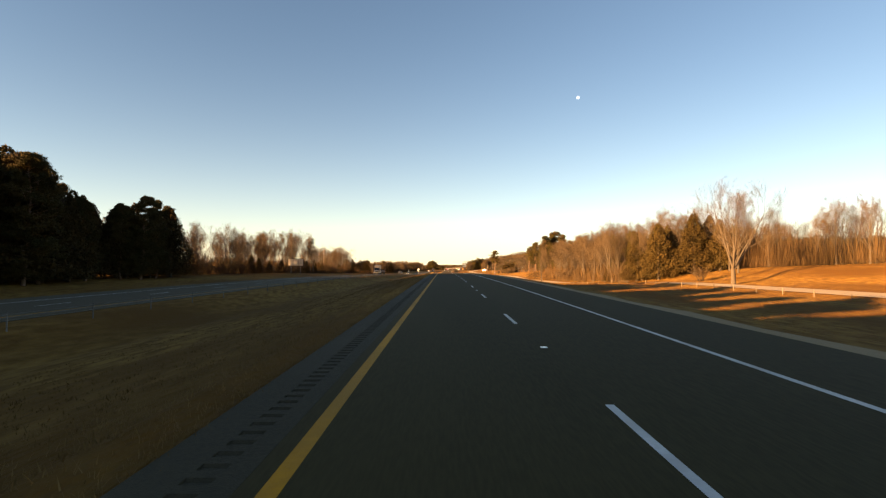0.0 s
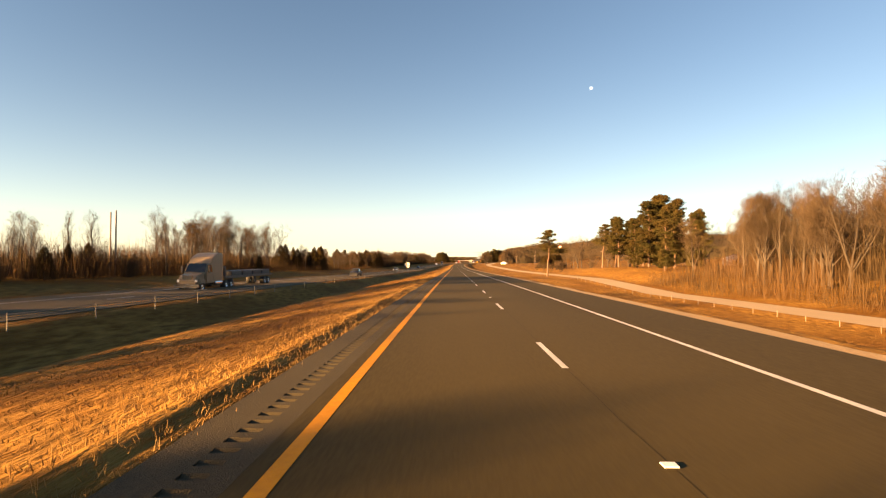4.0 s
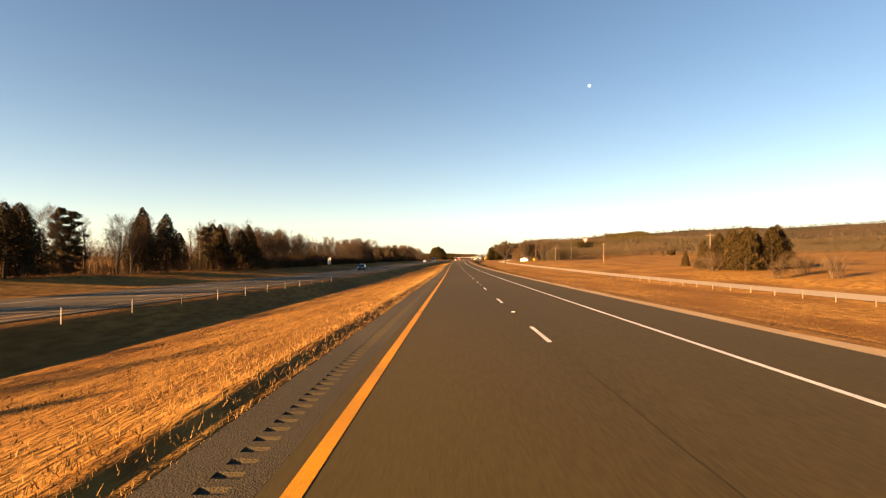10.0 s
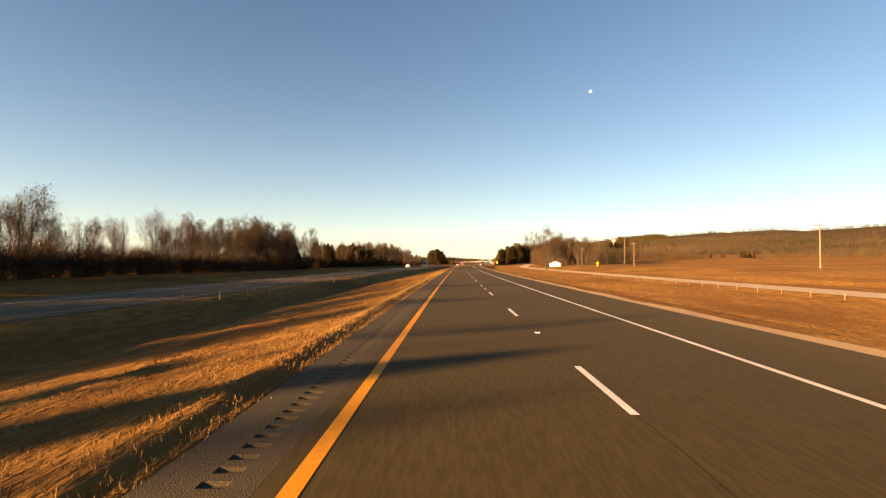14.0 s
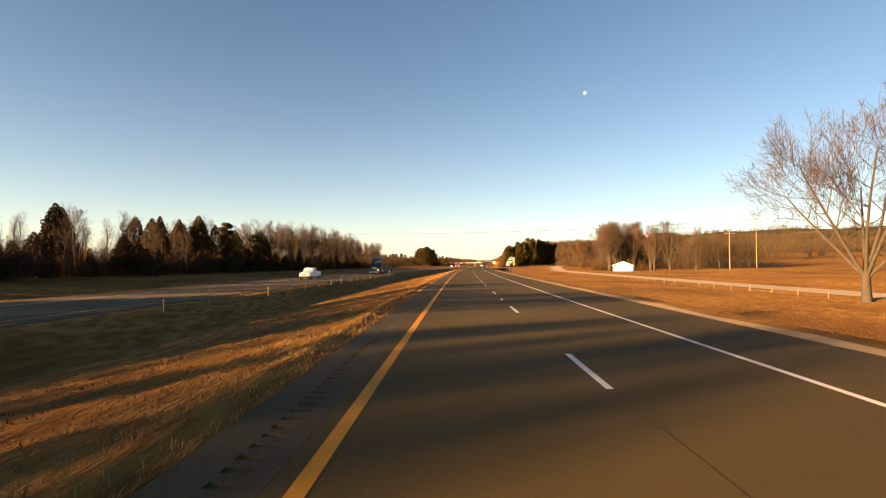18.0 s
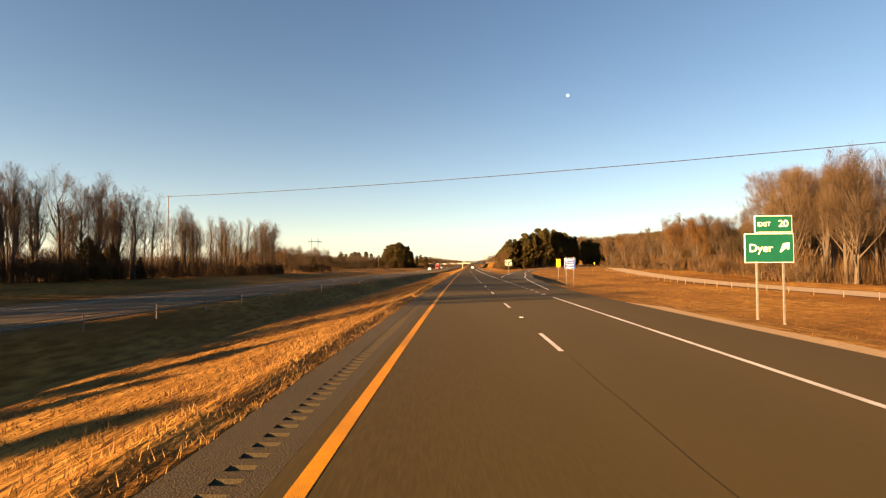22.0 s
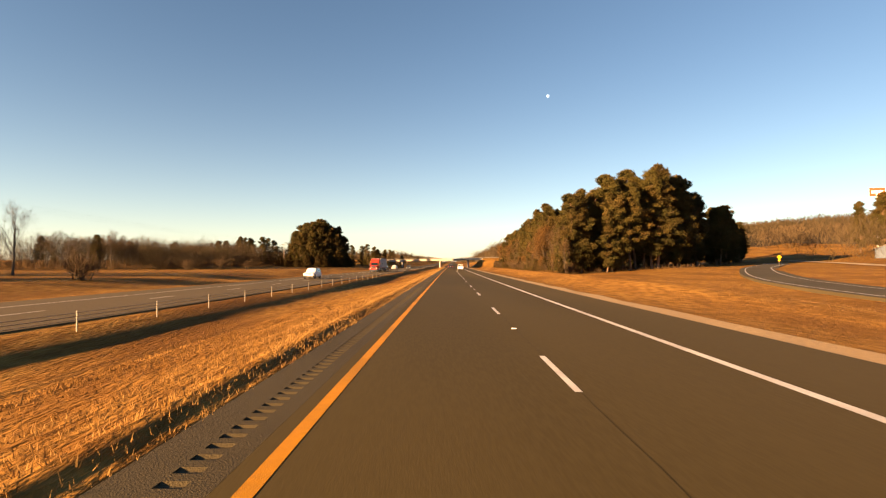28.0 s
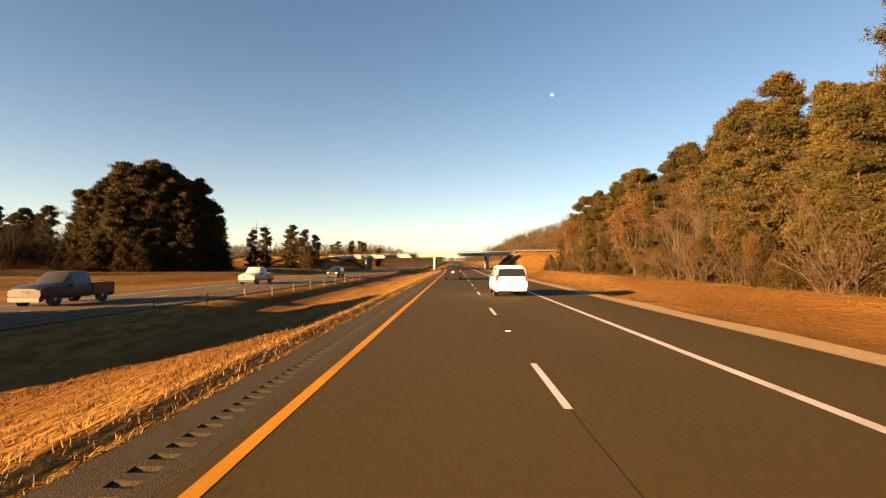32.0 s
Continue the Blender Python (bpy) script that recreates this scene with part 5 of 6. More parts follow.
def car(name, label, colour, stations, glass, wheels, wr, rear_glass=None, front_glass=None, category="car", ww=.21):
    """A lofted car body with panes, wheels, lamps and bumpers; the tail is at y = 0 and the nose at the largest y."""
    ob = thing(name, Matrix(), label, category)
    rings = [ring(s) for s in stations]
    n = len(rings[0])
    v = [p for r in rings for p in r]
    f = []
    for i in range(len(rings) - 1):
        f += [(i * n + k, i * n + k + 1, (i + 1) * n + k + 1, (i + 1) * n + k) for k in range(n - 1)]
        f.append((i * n + n - 1, i * n, (i + 1) * n, (i + 1) * n + n - 1))
    f += [tuple(range(n))[::-1], tuple(range((len(rings) - 1) * n, len(rings) * n))]
    body = child("body", mesh("body", v, f, colour, True), ob)
    md = body.modifiers.new("edges", "EDGE_SPLIT")
    md.split_angle = radians(28)
    for a, b in glass:
        ra, rb = rings[a], rings[b]
        panel("side_window", [ra[3], rb[3], rb[4], ra[4]], GLASS, ob, .05)
        panel("side_window", [rb[n - 4], ra[n - 4], ra[n - 5], rb[n - 5]], GLASS, ob, .05)
    if rear_glass:
        a, b = rings[rear_glass[0]], rings[rear_glass[1]]
        k = rear_glass[2]
        lo = [Vector(a[i]).lerp(Vector(b[i]), k) for i in (4, n - 5)]
        panel("rear_window", [lo[1], lo[0], b[4], b[n - 5]], GLASS, ob, .06, .012)
    if front_glass:
        a, b = rings[front_glass[0]], rings[front_glass[1]]
        panel("windscreen", [a[4], a[n - 5], b[n - 5], b[4]], GLASS, ob, .07, .012)
    for x, y in wheels:
        for sg in (-1, 1):
            wheel(ob, sg * x, y, wr, ww)
            ar, af = lathe([(0, wr * 1.17), (.02, wr * 1.17), (.02, .05)], 18)
            child("wheel_arch", mesh("wheel_arch", ar, af, BLACKP), ob, "", pose(sg * (x + .095), y, wr) if sg > 0 else pose(-x - .095, y, wr, 0, 0, 180))
    return ob


def detail_lights(ob, w, L, zr, zf, hr=.2, wr=.14, pick=False, plate=True):
    """Tail lamps, head lamps, bumpers, plate and mirrors."""
    for sg in (-1, 1):
        part("tail_lamp", box(sg * (w - .07) - wr / 2, sg * (w - .07) + wr / 2, -.025, .22, zr, zr + hr, .015), REDLENS, ob)
        part("head_lamp", box(sg * (w - .26) - .2, sg * (w - .26) + .2, L - .12, L + .012, zf, zf + .16, .03), LAMPGLASS, ob)
        part("mirror", box(sg * (w + .10) - .1, sg * (w + .10) + .1, L * .64, L * .64 + .12, 1.02, 1.2, .03), BLACKP, ob)
    part("rear_bumper", box(-w * .97, w * .97, -.09, .25, .33, .60, .05, seg=2), BLACKP if pick else ob.children[0].data.materials[0], ob)
    part("front_bumper", box(-w * .95, w * .95, L - .2, L + .07, .28, .55, .05, seg=2), BLACKP, ob)
    part("grille", box(-w * .45, w * .45, L - .05, L + .02, zf - .04, zf + .15, .02), BLACKP, ob)
    if plate:
        pl = part("number_plate", box(-.155, .155, -.045, -.02, zr - .08, zr + .08, .005), SIGNWHITE, ob)
        part("plate_bar", box(-.11, .11, -.05, -.044, zr - .025, zr + .03), mat("plate_ink", (.3, .05, .04), None), pl)


def minivan(name, label, colour):
    st = [(-.02, .90, .36, .95, .97, .80), (.06, .955, .30, 1.08, 1.16, .86), (.18, .965, .28, 1.10, 1.62, .78), (.30, .97, .28, 1.10, 1.74, .75), (1.2, .985, .27, 1.09, 1.77, .77),
          (2.1, .99, .26, 1.07, 1.77, .77), (3.05, .99, .26, 1.05, 1.74, .75), (3.35, .98, .26, 1.04, 1.62, .74), (4.05, .97, .26, .99, 1.14, .80), (4.75, .92, .28, .86, .95, .74), (5.05, .82, .34, .68, .74, .66)]
    ob = car(name, label, colour, st, [(3, 4), (4, 5), (5, 6)], [(.82, 1.05), (.82, 4.12)], .335, None, (8, 7), "minivan")
    panel("rear_window", [(-.80, .035, 1.14), (.80, .035, 1.14), (.70, .172, 1.585), (-.70, .172, 1.585)], GLASS, ob, .0, .02)
    detail_lights(ob, .91, 5.03, .88, .72, .34, .11)
    part("tailgate_seam", box(-.74, .74, .0, .05, .62, .635), BLACKP, ob)
    part("rear_wiper", box(-.3, .05, -.0, .04, 1.17, 1.19), BLACKP, ob)
    part("spoiler", box(-.66, .66, .14, .5, 1.69, 1.76, .025, seg=2), colour, ob)
    part("exhaust_pipe", cyl(.035, .035, (.55, -.04, .29), (.55, .3, .29), 8), CHROME, ob)
    for sg in (-1, 1):
        part("roof_rail", box(sg * .62 - .02, sg * .62 + .02, .9, 3.0, 1.775, 1.82, .01), BLACKP, ob)
        part("door_handle", box(sg * .995 - .012, sg * .995 + .012, 2.2, 2.38, .93, .96, .006), colour, ob)
        part("door_seam", box(sg * .992 - .004, sg * .992 + .004, 2.05, 2.06, .35, 1.06), BLACKP, ob)
    return ob


def suv(name, label, colour, h=1.72, L=4.7):
    st = [(0, .86, .42, .98, 1.02, .74), (.10, .92, .36, 1.02, 1.18, .78), (.42, .93, .34, 1.03, h - .06, .70), (1.2, .94, .32, 1.02, h, .70), (2.1, .94, .32, 1.0, h, .70), (2.75, .94, .32, .99, h - .07, .68),
          (3.35, .93, .32, .97, 1.10, .74), (4.2, .90, .34, .90, 1.0, .72), (L, .80, .40, .72, .80, .62)]
    ob = car(name, label, colour, st, [(2, 3), (3, 4), (4, 5)], [(.80, .95), (.80, 3.75)], .36, (1, 2, .1), (6, 5), "SUV")
    detail_lights(ob, .9, L - .02, .92, .72, .22, .16)
    for sg in (-1, 1):
        part("roof_rail", box(sg * .56 - .02, sg * .56 + .02, .6, 2.6, h, h + .05, .01), BLACKP, ob)
    return ob


def pickup(name, label, colour):
    st = [(1.85, .97, .42, 1.18, 1.22, .80), (1.95, .97, .40, 1.18, 1.80, .72), (2.4, .97, .40, 1.18, 1.88, .72), (3.4, .97, .40, 1.17, 1.86, .72), (4.05, .97, .40, 1.15, 1.26, .80), (5.3, .95, .42, 1.05, 1.14, .78), (5.6, .9, .48, .9, .98, .7)]
    ob = car(name, label, colour, st, [(1, 2), (2, 3)], [(.82, 1.0), (.82, 4.65)], .39, (0, 1, .1), (4, 3), "pickup truck", .26)
    for sg in (-1, 1):
        part("bed_side", box(sg * .96 - .04, sg * .96 + .04, 0, 1.9, .5, 1.2, .025), colour, ob)
    part("tailgate", box(-.92, .92, 0, .07, .6, 1.19, .02), colour, ob)
    part("bed_floor", box(-.93, .93, .05, 1.9, .62, .68), BLACKP, ob)
    detail_lights(ob, .94, 5.58, .88, .74, .3, .1, True)
    return ob


def put(ob, s, u, z, away=True):
    ob.matrix_basis = at(s, u, z, 0 if away else 180)
    return ob


WHITEP, BLACKC, SILVER = paint("white_car_paint", (.74, .74, .72)), paint("black_car_paint", (.012, .013, .016)), paint("silver_car_paint", (.30, .305, .315))
REDC, BLUEC, TANC, GREYC = paint("red_truck_paint", (.38, .03, .016)), paint("dark_blue_truck_paint", (.012, .022, .045)), paint("tan_car_paint", (.22, .17, .11)), paint("grey_car_paint", (.022, .023, .025))

S_END = 1179.5
put(minivan("minivan", "white minivan with dark tinted rear glass on the highway", WHITEP), S_END + 29.6, 1.72, 0)
put(suv("suv", "black SUV on the highway before the overpass", BLACKC), S_END + 57, -1.75, 0)


def opp(ob, s, lane):
    u = float(barrier_u(s)) - (4.75 if lane == 1 else 8.45)
    return put(ob, s, u, float(opp_dz(s)), False)


opp(pickup("pickup_truck", "dark grey pickup truck on the opposite carriageway", GREYC), 268, 1)
opp(suv("suv", "dark grey SUV on the opposite carriageway", GREYC), 376, 2)
opp(suv("suv", "dark SUV by the tall roadside sign", BLUEC), 517, 2)
opp(pickup("pickup_truck", "white pickup truck with a chrome grille", WHITEP), 755, 2)
opp(suv("suv", "white SUV on the opposite carriageway", WHITEP), 1121, 2)
opp(pickup("pickup_truck", "grey pickup truck behind the red lorry", GREYC), 1212, 2)
opp(pickup("pickup_truck", "silver pickup truck towing a low trailer", SILVER), 1240, 2)
opp(suv("suv", "black SUV on the opposite carriageway", BLACKC), 1262, 1)


TRAILER = mat("dull_trailer_white", (.40, .39, .37), (.46, .45, .43), 1.5, .6, stretch=(1, .3, 3))


def semi(name, label, colour, trailer):
    """A tractor with sleeper cab and a box or flat trailer; nose at the largest y."""
    ob = thing(name, Matrix(), label, "lorry")
    def shell(nm, prof, hw, taper, material):
        """A side profile drawn out across the cab, narrower towards the nose, with rounded edges."""
        bm = bmesh.new()
        sides = [[bm.verts.new((sg * hw * (1 - taper * max(0, y - 18.2)), y, z)) for y, z in prof] for sg in (-1, 1)]
        k = len(prof)
        bm.faces.new(sides[0][::-1])
        bm.faces.new(sides[1])
        for q in range(k):
            bm.faces.new((sides[0][q], sides[0][(q + 1) % k], sides[1][(q + 1) % k], sides[1][q]))
        bmesh.ops.recalc_face_normals(bm, faces=bm.faces)
        bmesh.ops.bevel(bm, geom=list(bm.edges), offset=.09, segments=2, affect="EDGES")
        return part(nm, bm, material, ob)

    shell("hood", [(19.95, .75), (19.98, 1.25), (19.75, 1.62), (18.3, 1.98), (18.3, .75)], 1.02, .08, colour)
    shell("cab", [(18.42, .8), (18.42, 1.9), (17.75, 2.95), (16.6, 2.95), (16.6, .8)], 1.2, 0, colour)
    shell("sleeper", [(16.75, .8), (17.55, 2.85), (16.9, 3.55), (15.9, 3.95), (14.75, 4.02), (14.75, .8)], 1.22, 0, colour)
    panel("windscreen", [(1.05, 18.43, 1.98), (-1.05, 18.43, 1.98), (-.98, 17.84, 2.88), (.98, 17.84, 2.88)], GLASS, ob, .03, .02)
    for sg in (-1, 1):
        part("side_window", box(sg * 1.205 - .012, sg * 1.205 + .012, 17.2, 18.1, 2.0, 2.75, .01), GLASS, ob)
        part("fender", box(sg * 1.05 - .2, sg * 1.05 + .2, 18.5, 19.75, .75, 1.3, .12, seg=2), colour, ob)
        part("fuel_tank", cyl(.32, .32, (sg * 1.0, 15.0, .75), (sg * 1.0, 16.6, .75), 14), CHROME, ob)
        part("mirror", box(sg * 1.45 - .1, sg * 1.45 + .1, 18.2, 18.3, 1.9, 2.6, .03), BLACKP, ob)
        part("head_lamp", box(sg * .85 - .18, sg * .85 + .18, 19.8, 19.93, 1.0, 1.25, .03), LAMPGLASS, ob)
        part("exhaust_stack", cyl(.08, .08, (sg * 1.05, 14.6, 1.0), (sg * 1.05, 14.6, 3.9), 10), CHROME, ob)
    part("grille", box(-.55, .55, 19.86, 19.94, .95, 1.75, .03), CHROME, ob)
    part("bumper", box(-1.2, 1.2, 19.85, 20.15, .4, .8, .06, seg=2), CHROME, ob)
    part("chassis", box(-.45, .45, 12.2, 19.4, .62, .92), BLACKP, ob)
    for y in (12.6, 13.9, 19.0):
        for sg in (-1, 1):
            wheel(ob, sg * .98, y, .5, .34 if y > 18 else .56)
    for y in (1.2, 2.45):
        for sg in (-1, 1):
            wheel(ob, sg * .95, y, .5, .56)
    if trailer == "box":
        b = part("trailer_box", box(-1.28, 1.28, 0, 14.1, 1.15, 4.05, .04), TRAILER, ob, "dull white box trailer")
        for sg in (-1, 1):
            for y0, y1, z0, z1 in ((11.2, 11.6, 2.6, 3.7), (10.2, 11.2, 2.45, 2.75), (9.9, 10.3, 1.7, 2.6), (12.0, 13.2, 1.55, 1.75), (2.0, 9.9, 3.55, 3.6)):
                part("stripe", box(sg * 1.286 - .004, sg * 1.286 + .004, y0, y1, z0, z1), BLACKP, b)
            part("skirt", box(sg * 1.2 - .02, sg * 1.2 + .02, 3.4, 10.5, .45, 1.15), BLACKP, b)
            part("marker_strip", box(sg * 1.286 - .004, sg * 1.286 + .004, .4, 13.6, 1.3, 1.36), SIGNRED, b)
        for x in (-1.29, 1.27):
            part("rail", box(x, x + .02, 0, 14.1, 1.1, 1.3), GALV, b)
    else:
        part("flat_deck", box(-1.28, 1.28, 0, 14.2, 1.15, 1.4, .03), WOODPOLE, ob, "flat timber trailer deck")
        part("headboard", box(-1.2, 1.2, 14.0, 14.15, 1.4, 2.5, .02), GALV, ob)
        for y in (2, 5, 8, 11):
            part("load", box(-1.15, 1.15, y - 1.3, y + 1.3, 1.4, 1.95, .05), BLACKP, ob)
    part("landing_gear", box(-.5, .5, 10.6, 10.8, .35, 1.15), GALV, ob)
    return ob


opp(semi("semi_truck", "red semi truck pulling a white box trailer", REDC, "box"), 1203, 2)
opp(semi("semi_truck", "dark blue semi truck pulling a flat trailer", BLUEC, "flat"), 808, 1)
opp(semi("semi_truck", "tan semi truck pulling a low flat trailer", TANC, "flat"), 218, 2)

# ---- signs ----


def words(text, size, material, parent, x, z, y=-.035, label=""):
    cu = bpy.data.curves.new("letters", "FONT")
    cu.body, cu.size, cu.align_x, cu.align_y, cu.extrude = text, size, "CENTER", "CENTER", .004
    cu.offset = size * .012
    tmp = new("tmp", cu)
    dg = bpy.context.evaluated_depsgraph_get()
    me = bpy.data.meshes.new_from_object(tmp.evaluated_get(dg))
    bpy.data.objects.remove(tmp)
    bpy.data.curves.remove(cu)
    me.materials.clear()
    me.materials.append(material)
    return child("lettering", me, parent, label, pose(x, y, z, 90, 0, 0))


def arrow(parent, x, z, k, material):
    pts = [(-.5, -.38), (-.36, -.5), (.18, .06), (.18, -.18), (.42, -.18), (.5, .5), (-.18, .42), (-.18, .18), (.06, .18)]
    bm = bmesh.new()
    f = bm.faces.new([bm.verts.new((px * k + x, -.034, pz * k + z)) for px, pz in pts])
    bmesh.ops.triangulate(bm, faces=[f])
    return part("arrow", bm, material, parent)


def board(ob, x0, x1, z0, z1, face, rim=SIGNWHITE, y=0.0, name="panel", rw=.05):
    p = part(name, box(x0, x1, y - .012, y + .012, z0, z1, .006), rim, ob)
    part("face", box(x0 + rw, x1 - rw, y - .026, y - .012, z0 + rw, z1 - rw), face, p)
    return p


def posts(ob, xs, h, r=.06):
    for x in xs:
        part("post", box(x - r, x + r, .02, .02 + r * 1.6, -1.9, h, .01), GALV, ob)


g = thing("exit_sign", at(846.5, 13.2, -.05, -3), "green exit sign for Dyer with a white arrow on two posts", "road sign")
posts(g, (-.55, .72), 4.0, .05)
p = board(g, -1.15, 1.2, 2.1, 3.58, SIGNGREEN, rw=.04)
words("Dyer", .56, SIGNWHITE, p, -.38, 2.82)
arrow(p, .76, 2.86, .5, SIGNWHITE)
p = board(g, -.65, 1.15, 3.62, 4.48, SIGNGREEN, name="number_panel", rw=.04)
words("EXIT", .31, SIGNWHITE, p, -.2, 4.03)
words("20", .48, SIGNWHITE, p, .72, 4.05)

g = thing("gore_exit_sign", at(964.5, 10.4, -.05, -3), "green exit number sign on a post in the gore", "road sign")
posts(g, (.05,), 3.9, .06)
p = board(g, -.95, 1.0, 2.3, 3.95, SIGNGREEN)
words("EXIT", .58, SIGNWHITE, p, .02, 3.55)
words("20", .72, SIGNWHITE, p, -.35, 2.83)
arrow(p, .55, 2.84, .62, SIGNWHITE)

g = thing("services_sign", at(905, 15.6, -.05, -3), "blue roadside services sign with white panels", "road sign")
posts(g, (-.6, .6), 3.6)
p = board(g, -.88, .88, 1.55, 3.4, SIGNBLUE, rw=.03)
part("symbol", box(-.74, -.42, -.034, -.027, 2.88, 3.22), SIGNWHITE, p)
for x0, x1, z in ((-.28, .66, 3.14), (-.2, .58, 2.94), (-.6, .6, 2.6), (-.66, .66, 2.3), (-.5, .5, 2.1), (-.68, .64, 1.84), (-.2, .2, 1.68)):
    part("line_bar", box(x0, x1, -.034, -.027, z - .028, z + .028), SIGNWHITE, p)

g = thing("ramp_speed_sign", at(942.6, 20.6, -.05, -3), "yellow ramp speed advisory sign reading 35", "road sign")
posts(g, (0,), 3.6, .07)
p = board(g, -.52, .52, 3.15, 3.8, SIGNYEL, INK, name="upper_panel", rw=.03)
words("EXIT", .32, INK, p, 0, 3.47)
p = board(g, -.52, .52, 1.8, 3.12, SIGNYEL, INK, rw=.03)
words("35", .66, INK, p, 0, 2.62)
words("M.P.H.", .24, INK, p, 0, 2.03)

for s, u, h in ((1172, 86, 2.3), (712, 50.6, 1.9)):
    g = thing("warning_sign", at(s, u, turn=-3), "yellow diamond warning sign on a post", "road sign")
    posts(g, (0,), h + .4, .05)
    bm = box(-.42, .42, -.012, .012, -.42, .42, .03)
    bmesh.ops.transform(bm, matrix=pose(0, -.02, h + .1, 0, 45, 0), verts=bm.verts)
    p = part("diamond", bm, SIGNYEL, g)
    part("symbol", box(-.05, .05, -.04, -.033, h - .15, h + .33), INK, p)
    part("plate", box(-.28, .28, -.032, -.012, h - .95, h - .55, .01), SIGNYEL, g)

for s, u, lift in ((325.0, -18.6, .75), (515, -38.5, 0)):
    g = thing("median_sign", at(s, u, float(ground(s, u)) + lift), "white upright regulatory sign on a post in the median", "road sign")
    posts(g, (0,), 3.9, .04)
    p = board(g, -.5, .5, 2.05, 3.95, SIGNWHITE, INK, rw=.03)
    part("divider", box(-.05, .05, -.034, -.027, 2.1, 3.62), INK, p)
    for z in (2.4, 2.75, 3.1, 3.4):
        for x in (-.26, .26):
            part("line_bar", box(x - .15, x + .15, -.034, -.027, z - .05, z + .05), GALV, p)
    part("text_bar", box(-.38, .38, -.034, -.027, 3.72, 3.84), INK, p)

g = thing("billboard", at(161, -50), "weathered pale billboard in a dark frame beside the woods", "billboard")
posts(g, (-1.5, 1.5), 4.4, .09)
p = board(g, -2.5, 2.5, 2.4, 4.8, PALEBOARD, RUSTY, rw=.16)
for x in (-.85, .85):
    part("batten", box(x - .06, x + .06, -.05, -.027, 2.5, 4.7), RUSTY, p)

for s, u in ((1010, 9.5), (990, 40.5), (1032, 41)):
    g = thing("delineator", at(s, u), "short grey roadside delineator post with a reflector", "marker post")
    part("post", box(-.035, .035, -.015, .015, -.2, .95, .008), GALV, g)
    part("reflector", box(-.035, .035, -.025, -.015, .78, .92), AMBER, g)

g = thing("motel_sign", at(1270, 195, turn=-10), "tall red roadside business sign on a pale pole", "sign")
part("pole", cyl(.45, .4, (0, 0, -1), (0, 0, 27), 12), SIGNWHITE, g)
p = board(g, -3.2, 3.2, 24.5, 28.5, SIGNRED, SIGNWHITE)
part("word_bar", box(-2.4, 2.4, -.04, -.027, 25.8, 27.2), SIGNWHITE, p)

# ---- power lines ----
def power_pole(s, u, h, label="weathered wooden power pole with a crossarm", arm=True, light=False):
    g = thing("power_pole", at(s, u), label, "power pole", "power poles")
    part("shaft", cyl(.15, .1, (0, 0, -.8), (0, 0, h), 9), WOODPOLE, g)
    if arm:
        part("crossarm", box(-1.2, 1.2, -.06, .06, h - .7, h - .55), WOODPOLE, g)
        for x in (-1.1, 0, 1.1):
            part("insulator", cyl(.05, .04, (x, 0, h - .55), (x, 0, h - .3), 6), BLACKP, g)
    return g


def wire(points, sag, name="power_line", r=.013):
    """One sagging wire through the points."""
    pts = []
    for a, b in zip(points[:-1], points[1:]):
        a, b = Vector(a), Vector(b)
        for k in range(14):
            t = k / 14
            q = a.lerp(b, t)
            q.z -= sag * 4 * t * (1 - t)
            pts.append(q)
    pts.append(Vector(points[-1]))
    n, v = len(pts), []
    for k, p in enumerate(pts):
        d = (pts[min(k + 1, n - 1)] - pts[max(k - 1, 0)]).normalized()
        a = d.cross(Vector((0, 0, 1))).normalized() * r
        v += [p + a, p - a * .5 + Vector((0, 0, r)), p - a * .5 - Vector((0, 0, r))]
    f = [(3 * k + i, 3 * k + (i + 1) % 3, 3 * k + 3 + (i + 1) % 3, 3 * k + 3 + i) for k in range(n - 1) for i in range(3)]
    return tagged(new(name, mesh(name, v, f, CABLE)), "thin dark overhead power wire", "wire")



line_r = [(421, 78), (524, 76), (624, 73), (717, 66), (797, 63)]
for s, u in line_r:
    power_pole(s, u, 9.6)
for dx in (-1.1, 1.1):
    wire([tuple(road_xyz(s, u + dx, float(ground(s, u)) + 9.3)) for s, u in line_r], 1.0)
cr = [(862, 104), (932, -70)]
power_pole(*cr[0], 18.5, "tall power pole near the white house", False)
power_pole(*cr[1], 18.5, "tall power pole among the trees", False)
wire([tuple(road_xyz(s, u, float(ground(s, u)) + 18.2)) for s, u in cr], 1.6, r=.05)
ll = [(1294, -88), (1235, -150), (1180, -215)]
for s, u in ll:
    power_pole(s, u, 12)
wire([tuple(road_xyz(s, u, float(ground(s, u)) + 11.7)) for s, u in ll], 1.2)
for s, u in ((228, -57), (231, -60)):
    power_pole(s, u, 10.8, "slim wooden pole beside the opposite carriageway", False)
for s, u in ((1115, -93), (1400, -88)):
    g = thing("transmission_frame", at(s, u, turn=35), "two-legged wooden transmission pole with a crossarm and braces", "power pole")
    for x in (-2, 2):
        part("leg", cyl(.2, .14, (x, 0, -1), (x, 0, 19), 9), WOODPOLE, g)
    part("crossarm", box(-4, 4, -.1, .1, 16.6, 16.9), WOODPOLE, g)
    for a, b in (((-2, 0, 4), (2, 0, 9)), ((2, 0, 4), (-2, 0, 9))):
        part("brace", cyl(.07, .07, a, b, 6), WOODPOLE, g)
    for x in (-3.8, 0, 3.8):
        part("insulator", cyl(.08, .08, (x, 0, 15.6), (x, 0, 16.6), 6), GALV, g)

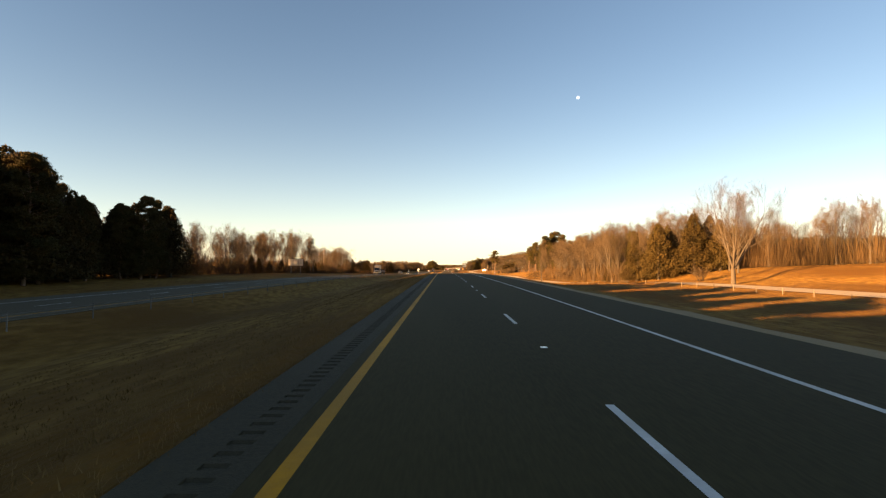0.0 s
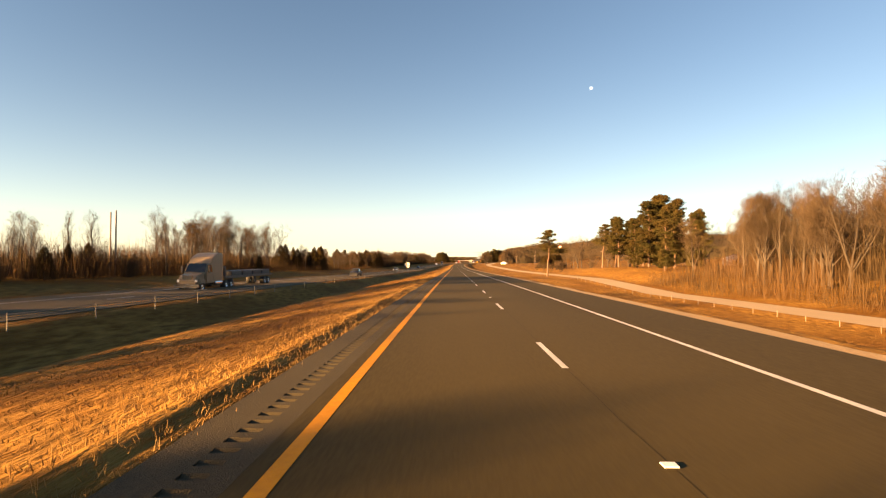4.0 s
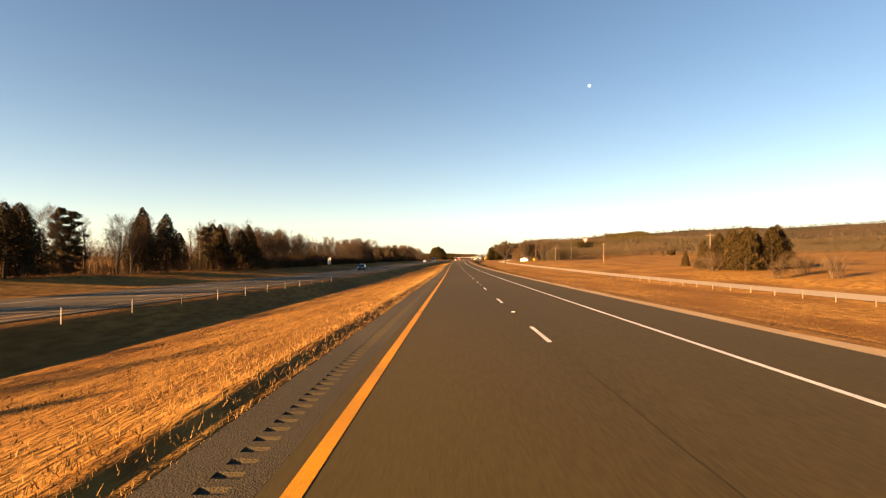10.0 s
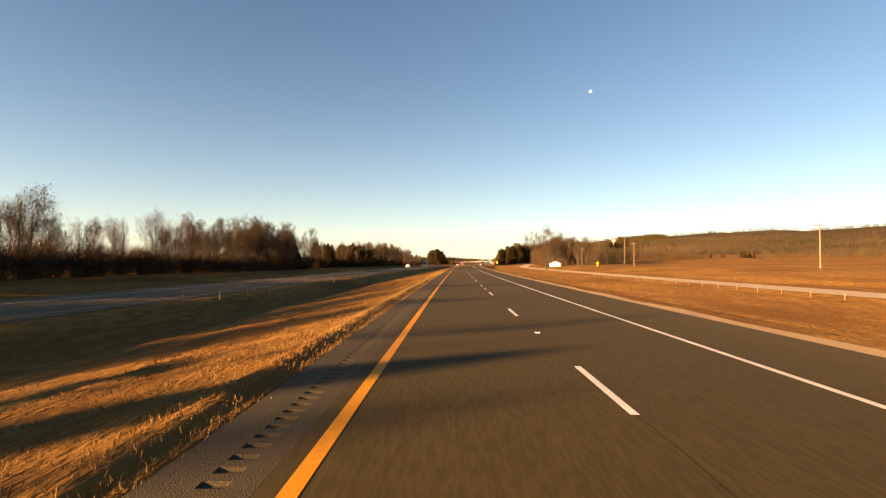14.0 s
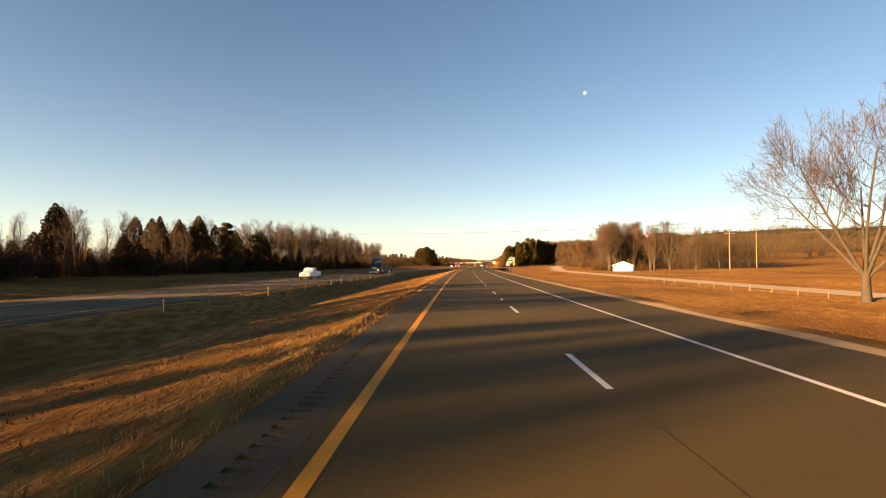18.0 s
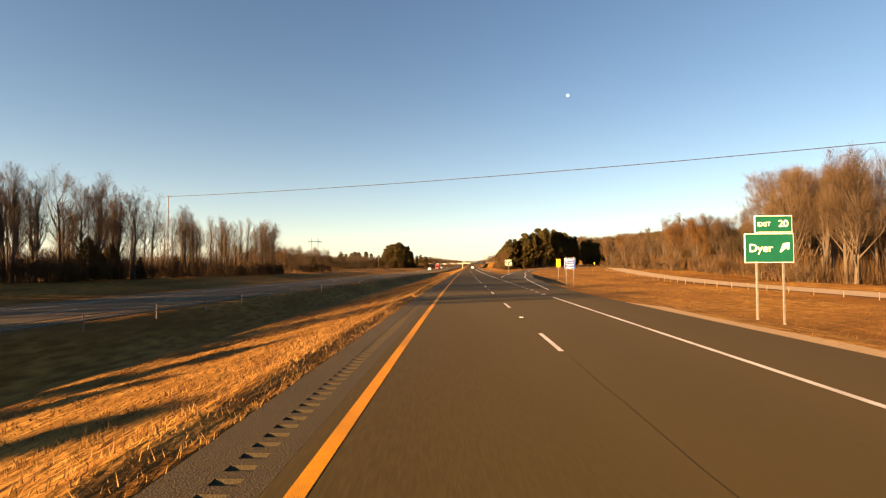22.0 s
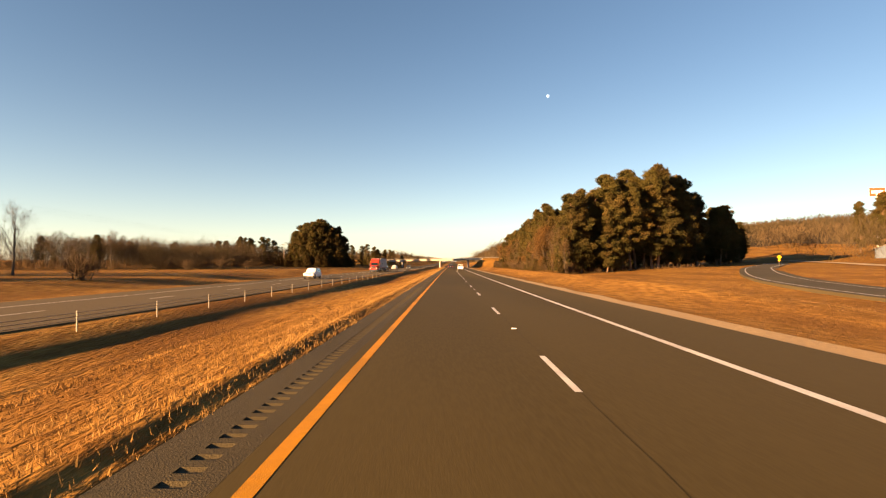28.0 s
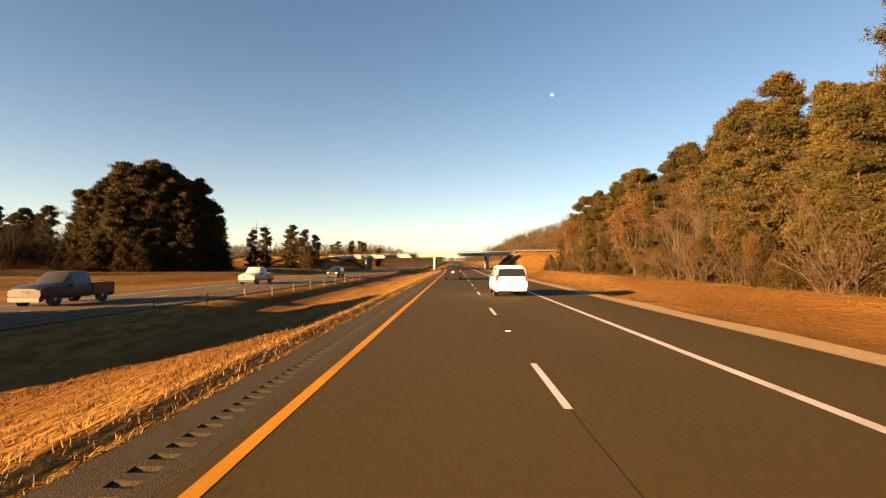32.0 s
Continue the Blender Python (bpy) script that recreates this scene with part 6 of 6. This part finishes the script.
for dx in (-3.8, 0, 3.8):
    wire([tuple(road_xyz(s, u + dx, z)) for s, u, z in ((1010, -250, 17), (1115, -93, 14.6), (1400, -88, 14.6))], 2.5, r=.006)

# ---- houses ----


def house(s, u, w, d, h, rise, wall_m, roof_m, label, turn=0.0, windows=3, end_windows=True):
    g = thing("house", at(s, u, turn=turn), label, "house")
    part("wall", box(-w / 2, w / 2, -d / 2, d / 2, -.6, h), wall_m, g)
    v = [(-w / 2 - .4, -d / 2 - .5, h - .05), (w / 2 + .4, -d / 2 - .5, h - .05), (w / 2 + .4, 0, h + rise), (-w / 2 - .4, 0, h + rise), (-w / 2 - .4, d / 2 + .5, h - .05), (w / 2 + .4, d / 2 + .5, h - .05)]
    v += [(x, y, z - .16) for x, y, z in v]
    f = [(0, 1, 2, 3), (3, 2, 5, 4), (6, 9, 8, 7), (9, 10, 11, 8), (0, 6, 7, 1), (4, 5, 11, 10), (0, 3, 9, 6), (3, 4, 10, 9), (1, 7, 8, 2), (2, 8, 11, 5)]
    child("roof", mesh("roof", v, f, roof_m), g)
    gv = [(-w / 2, -d / 2, h), (-w / 2, d / 2, h), (-w / 2, 0, h + rise * .93), (w / 2, -d / 2, h), (w / 2, d / 2, h), (w / 2, 0, h + rise * .93)]
    child("gable", mesh("gable", gv[:3], [(0, 2, 1)], wall_m), g)
    child("gable", mesh("gable", gv[3:], [(0, 1, 2)], wall_m), g)
    for i in range(windows):
        x = -w / 2 + w * (i + .5) / windows
        wn_ = part("window", box(x - .55, x + .55, -d / 2 - .05, -d / 2 + .02, .9, 2.1), SIGNWHITE, g)
        part("pane", box(x - .47, x + .47, -d / 2 - .06, -d / 2 - .045, .98, 2.02), GLASS, wn_)
    for sg in (-1, 1) if end_windows else ():
        wn_ = part("window", box(sg * w / 2 - .04, sg * w / 2 + .04, -.6, .6, .9, 2.1), SIGNWHITE, g)
        part("pane", box(sg * (w / 2 + .045) - .008, sg * (w / 2 + .045) + .008, -.5, .5, 1.0, 2.0), GLASS, wn_)
    part("door", box(w * .22, w * .22 + .95, -d / 2 - .04, -d / 2 + .02, 0, 2.05), BRICK, g)
    return g


house(881, 61, 11.2, 7.4, 3.1, 1.6, SIDING, SIDING, "white single-storey house with a low gable roof", -104, 5, False)
house(352, 111, 14, 9, 2.9, 2.0, SIDING, ROOF, "pale single-storey house with a grey roof behind the pines", 60)
house(1210, 152, 12, 9, 3.0, 1.6, DULLBLUE, ROOF, "blue roadside building behind the ramp", 20)

# ---- dry grass tufts near the verges ----


def tufts(name, n, s0, s1, ufun, h0, h1, label, blades=3, material=None, wide=.005):
    s = rng.uniform(s0, s1, n)
    u = ufun(s, rng.uniform(0, 1, n))
    base = road_xyz(s, u, ground(s, u) - .02)
    P = np.repeat(base, blades, 0) + np.column_stack([rng.normal(0, .07, n * blades), rng.normal(0, .07, n * blades), np.zeros(n * blades)])
    h = np.repeat(rng.uniform(h0, h1, n), blades) * rng.uniform(.6, 1.15, n * blades)
    tip = P + np.column_stack([rng.normal(0, .35, n * blades) * h, rng.normal(0, .35, n * blades) * h, h])
    a = rng.uniform(0, math.pi, n * blades)
    w = np.column_stack([np.cos(a), np.sin(a), np.zeros_like(a)]) * (wide * rng.uniform(.6, 1.4, n * blades) + .014 * h)[:, None]
    v = np.stack([P - w, P + w, tip], 1).reshape(-1, 3)
    return tagged(new(name, mesh_np(name, v, np.arange(len(v)).reshape(-1, 3), material or BLADE)), label, "grass", kind="stuff")


tufts("verge_grass", 120000, -5, 1330, lambda s, t: -5.0 - 2.6 * t ** 1.4, .05, .15, "tall straw-coloured grass along the inner pavement edge", material=STRAW, wide=.006)
tufts("verge_grass", 70000, 0, 1330, lambda s, t: -7.0 - 3.5 * t, .04, .11, "mown dry grass on the median slope", wide=.009)
tufts("verge_grass", 70000, 0, 1330, lambda s, t: -9.5 + t * (barrier_u(s) + 5.0 + 9.5), .04, .09, "mown dry grass in the median ditch", wide=.013)
tufts("verge_grass", 50000, 0, 1330, lambda s, t: 7.3 + 3.5 * t + np.clip(s - 900, 0, 60) * .05, .02, .06, "dry grass along the outer pavement edge", wide=.007)
tufts("verge_grass", 120000, 0, 1330, lambda s, t: 10.5 + 20 * t + np.clip(s - 900, 0, 60) * .05, .03, .08, "dry grass in the roadside ditch", 2, wide=.016)
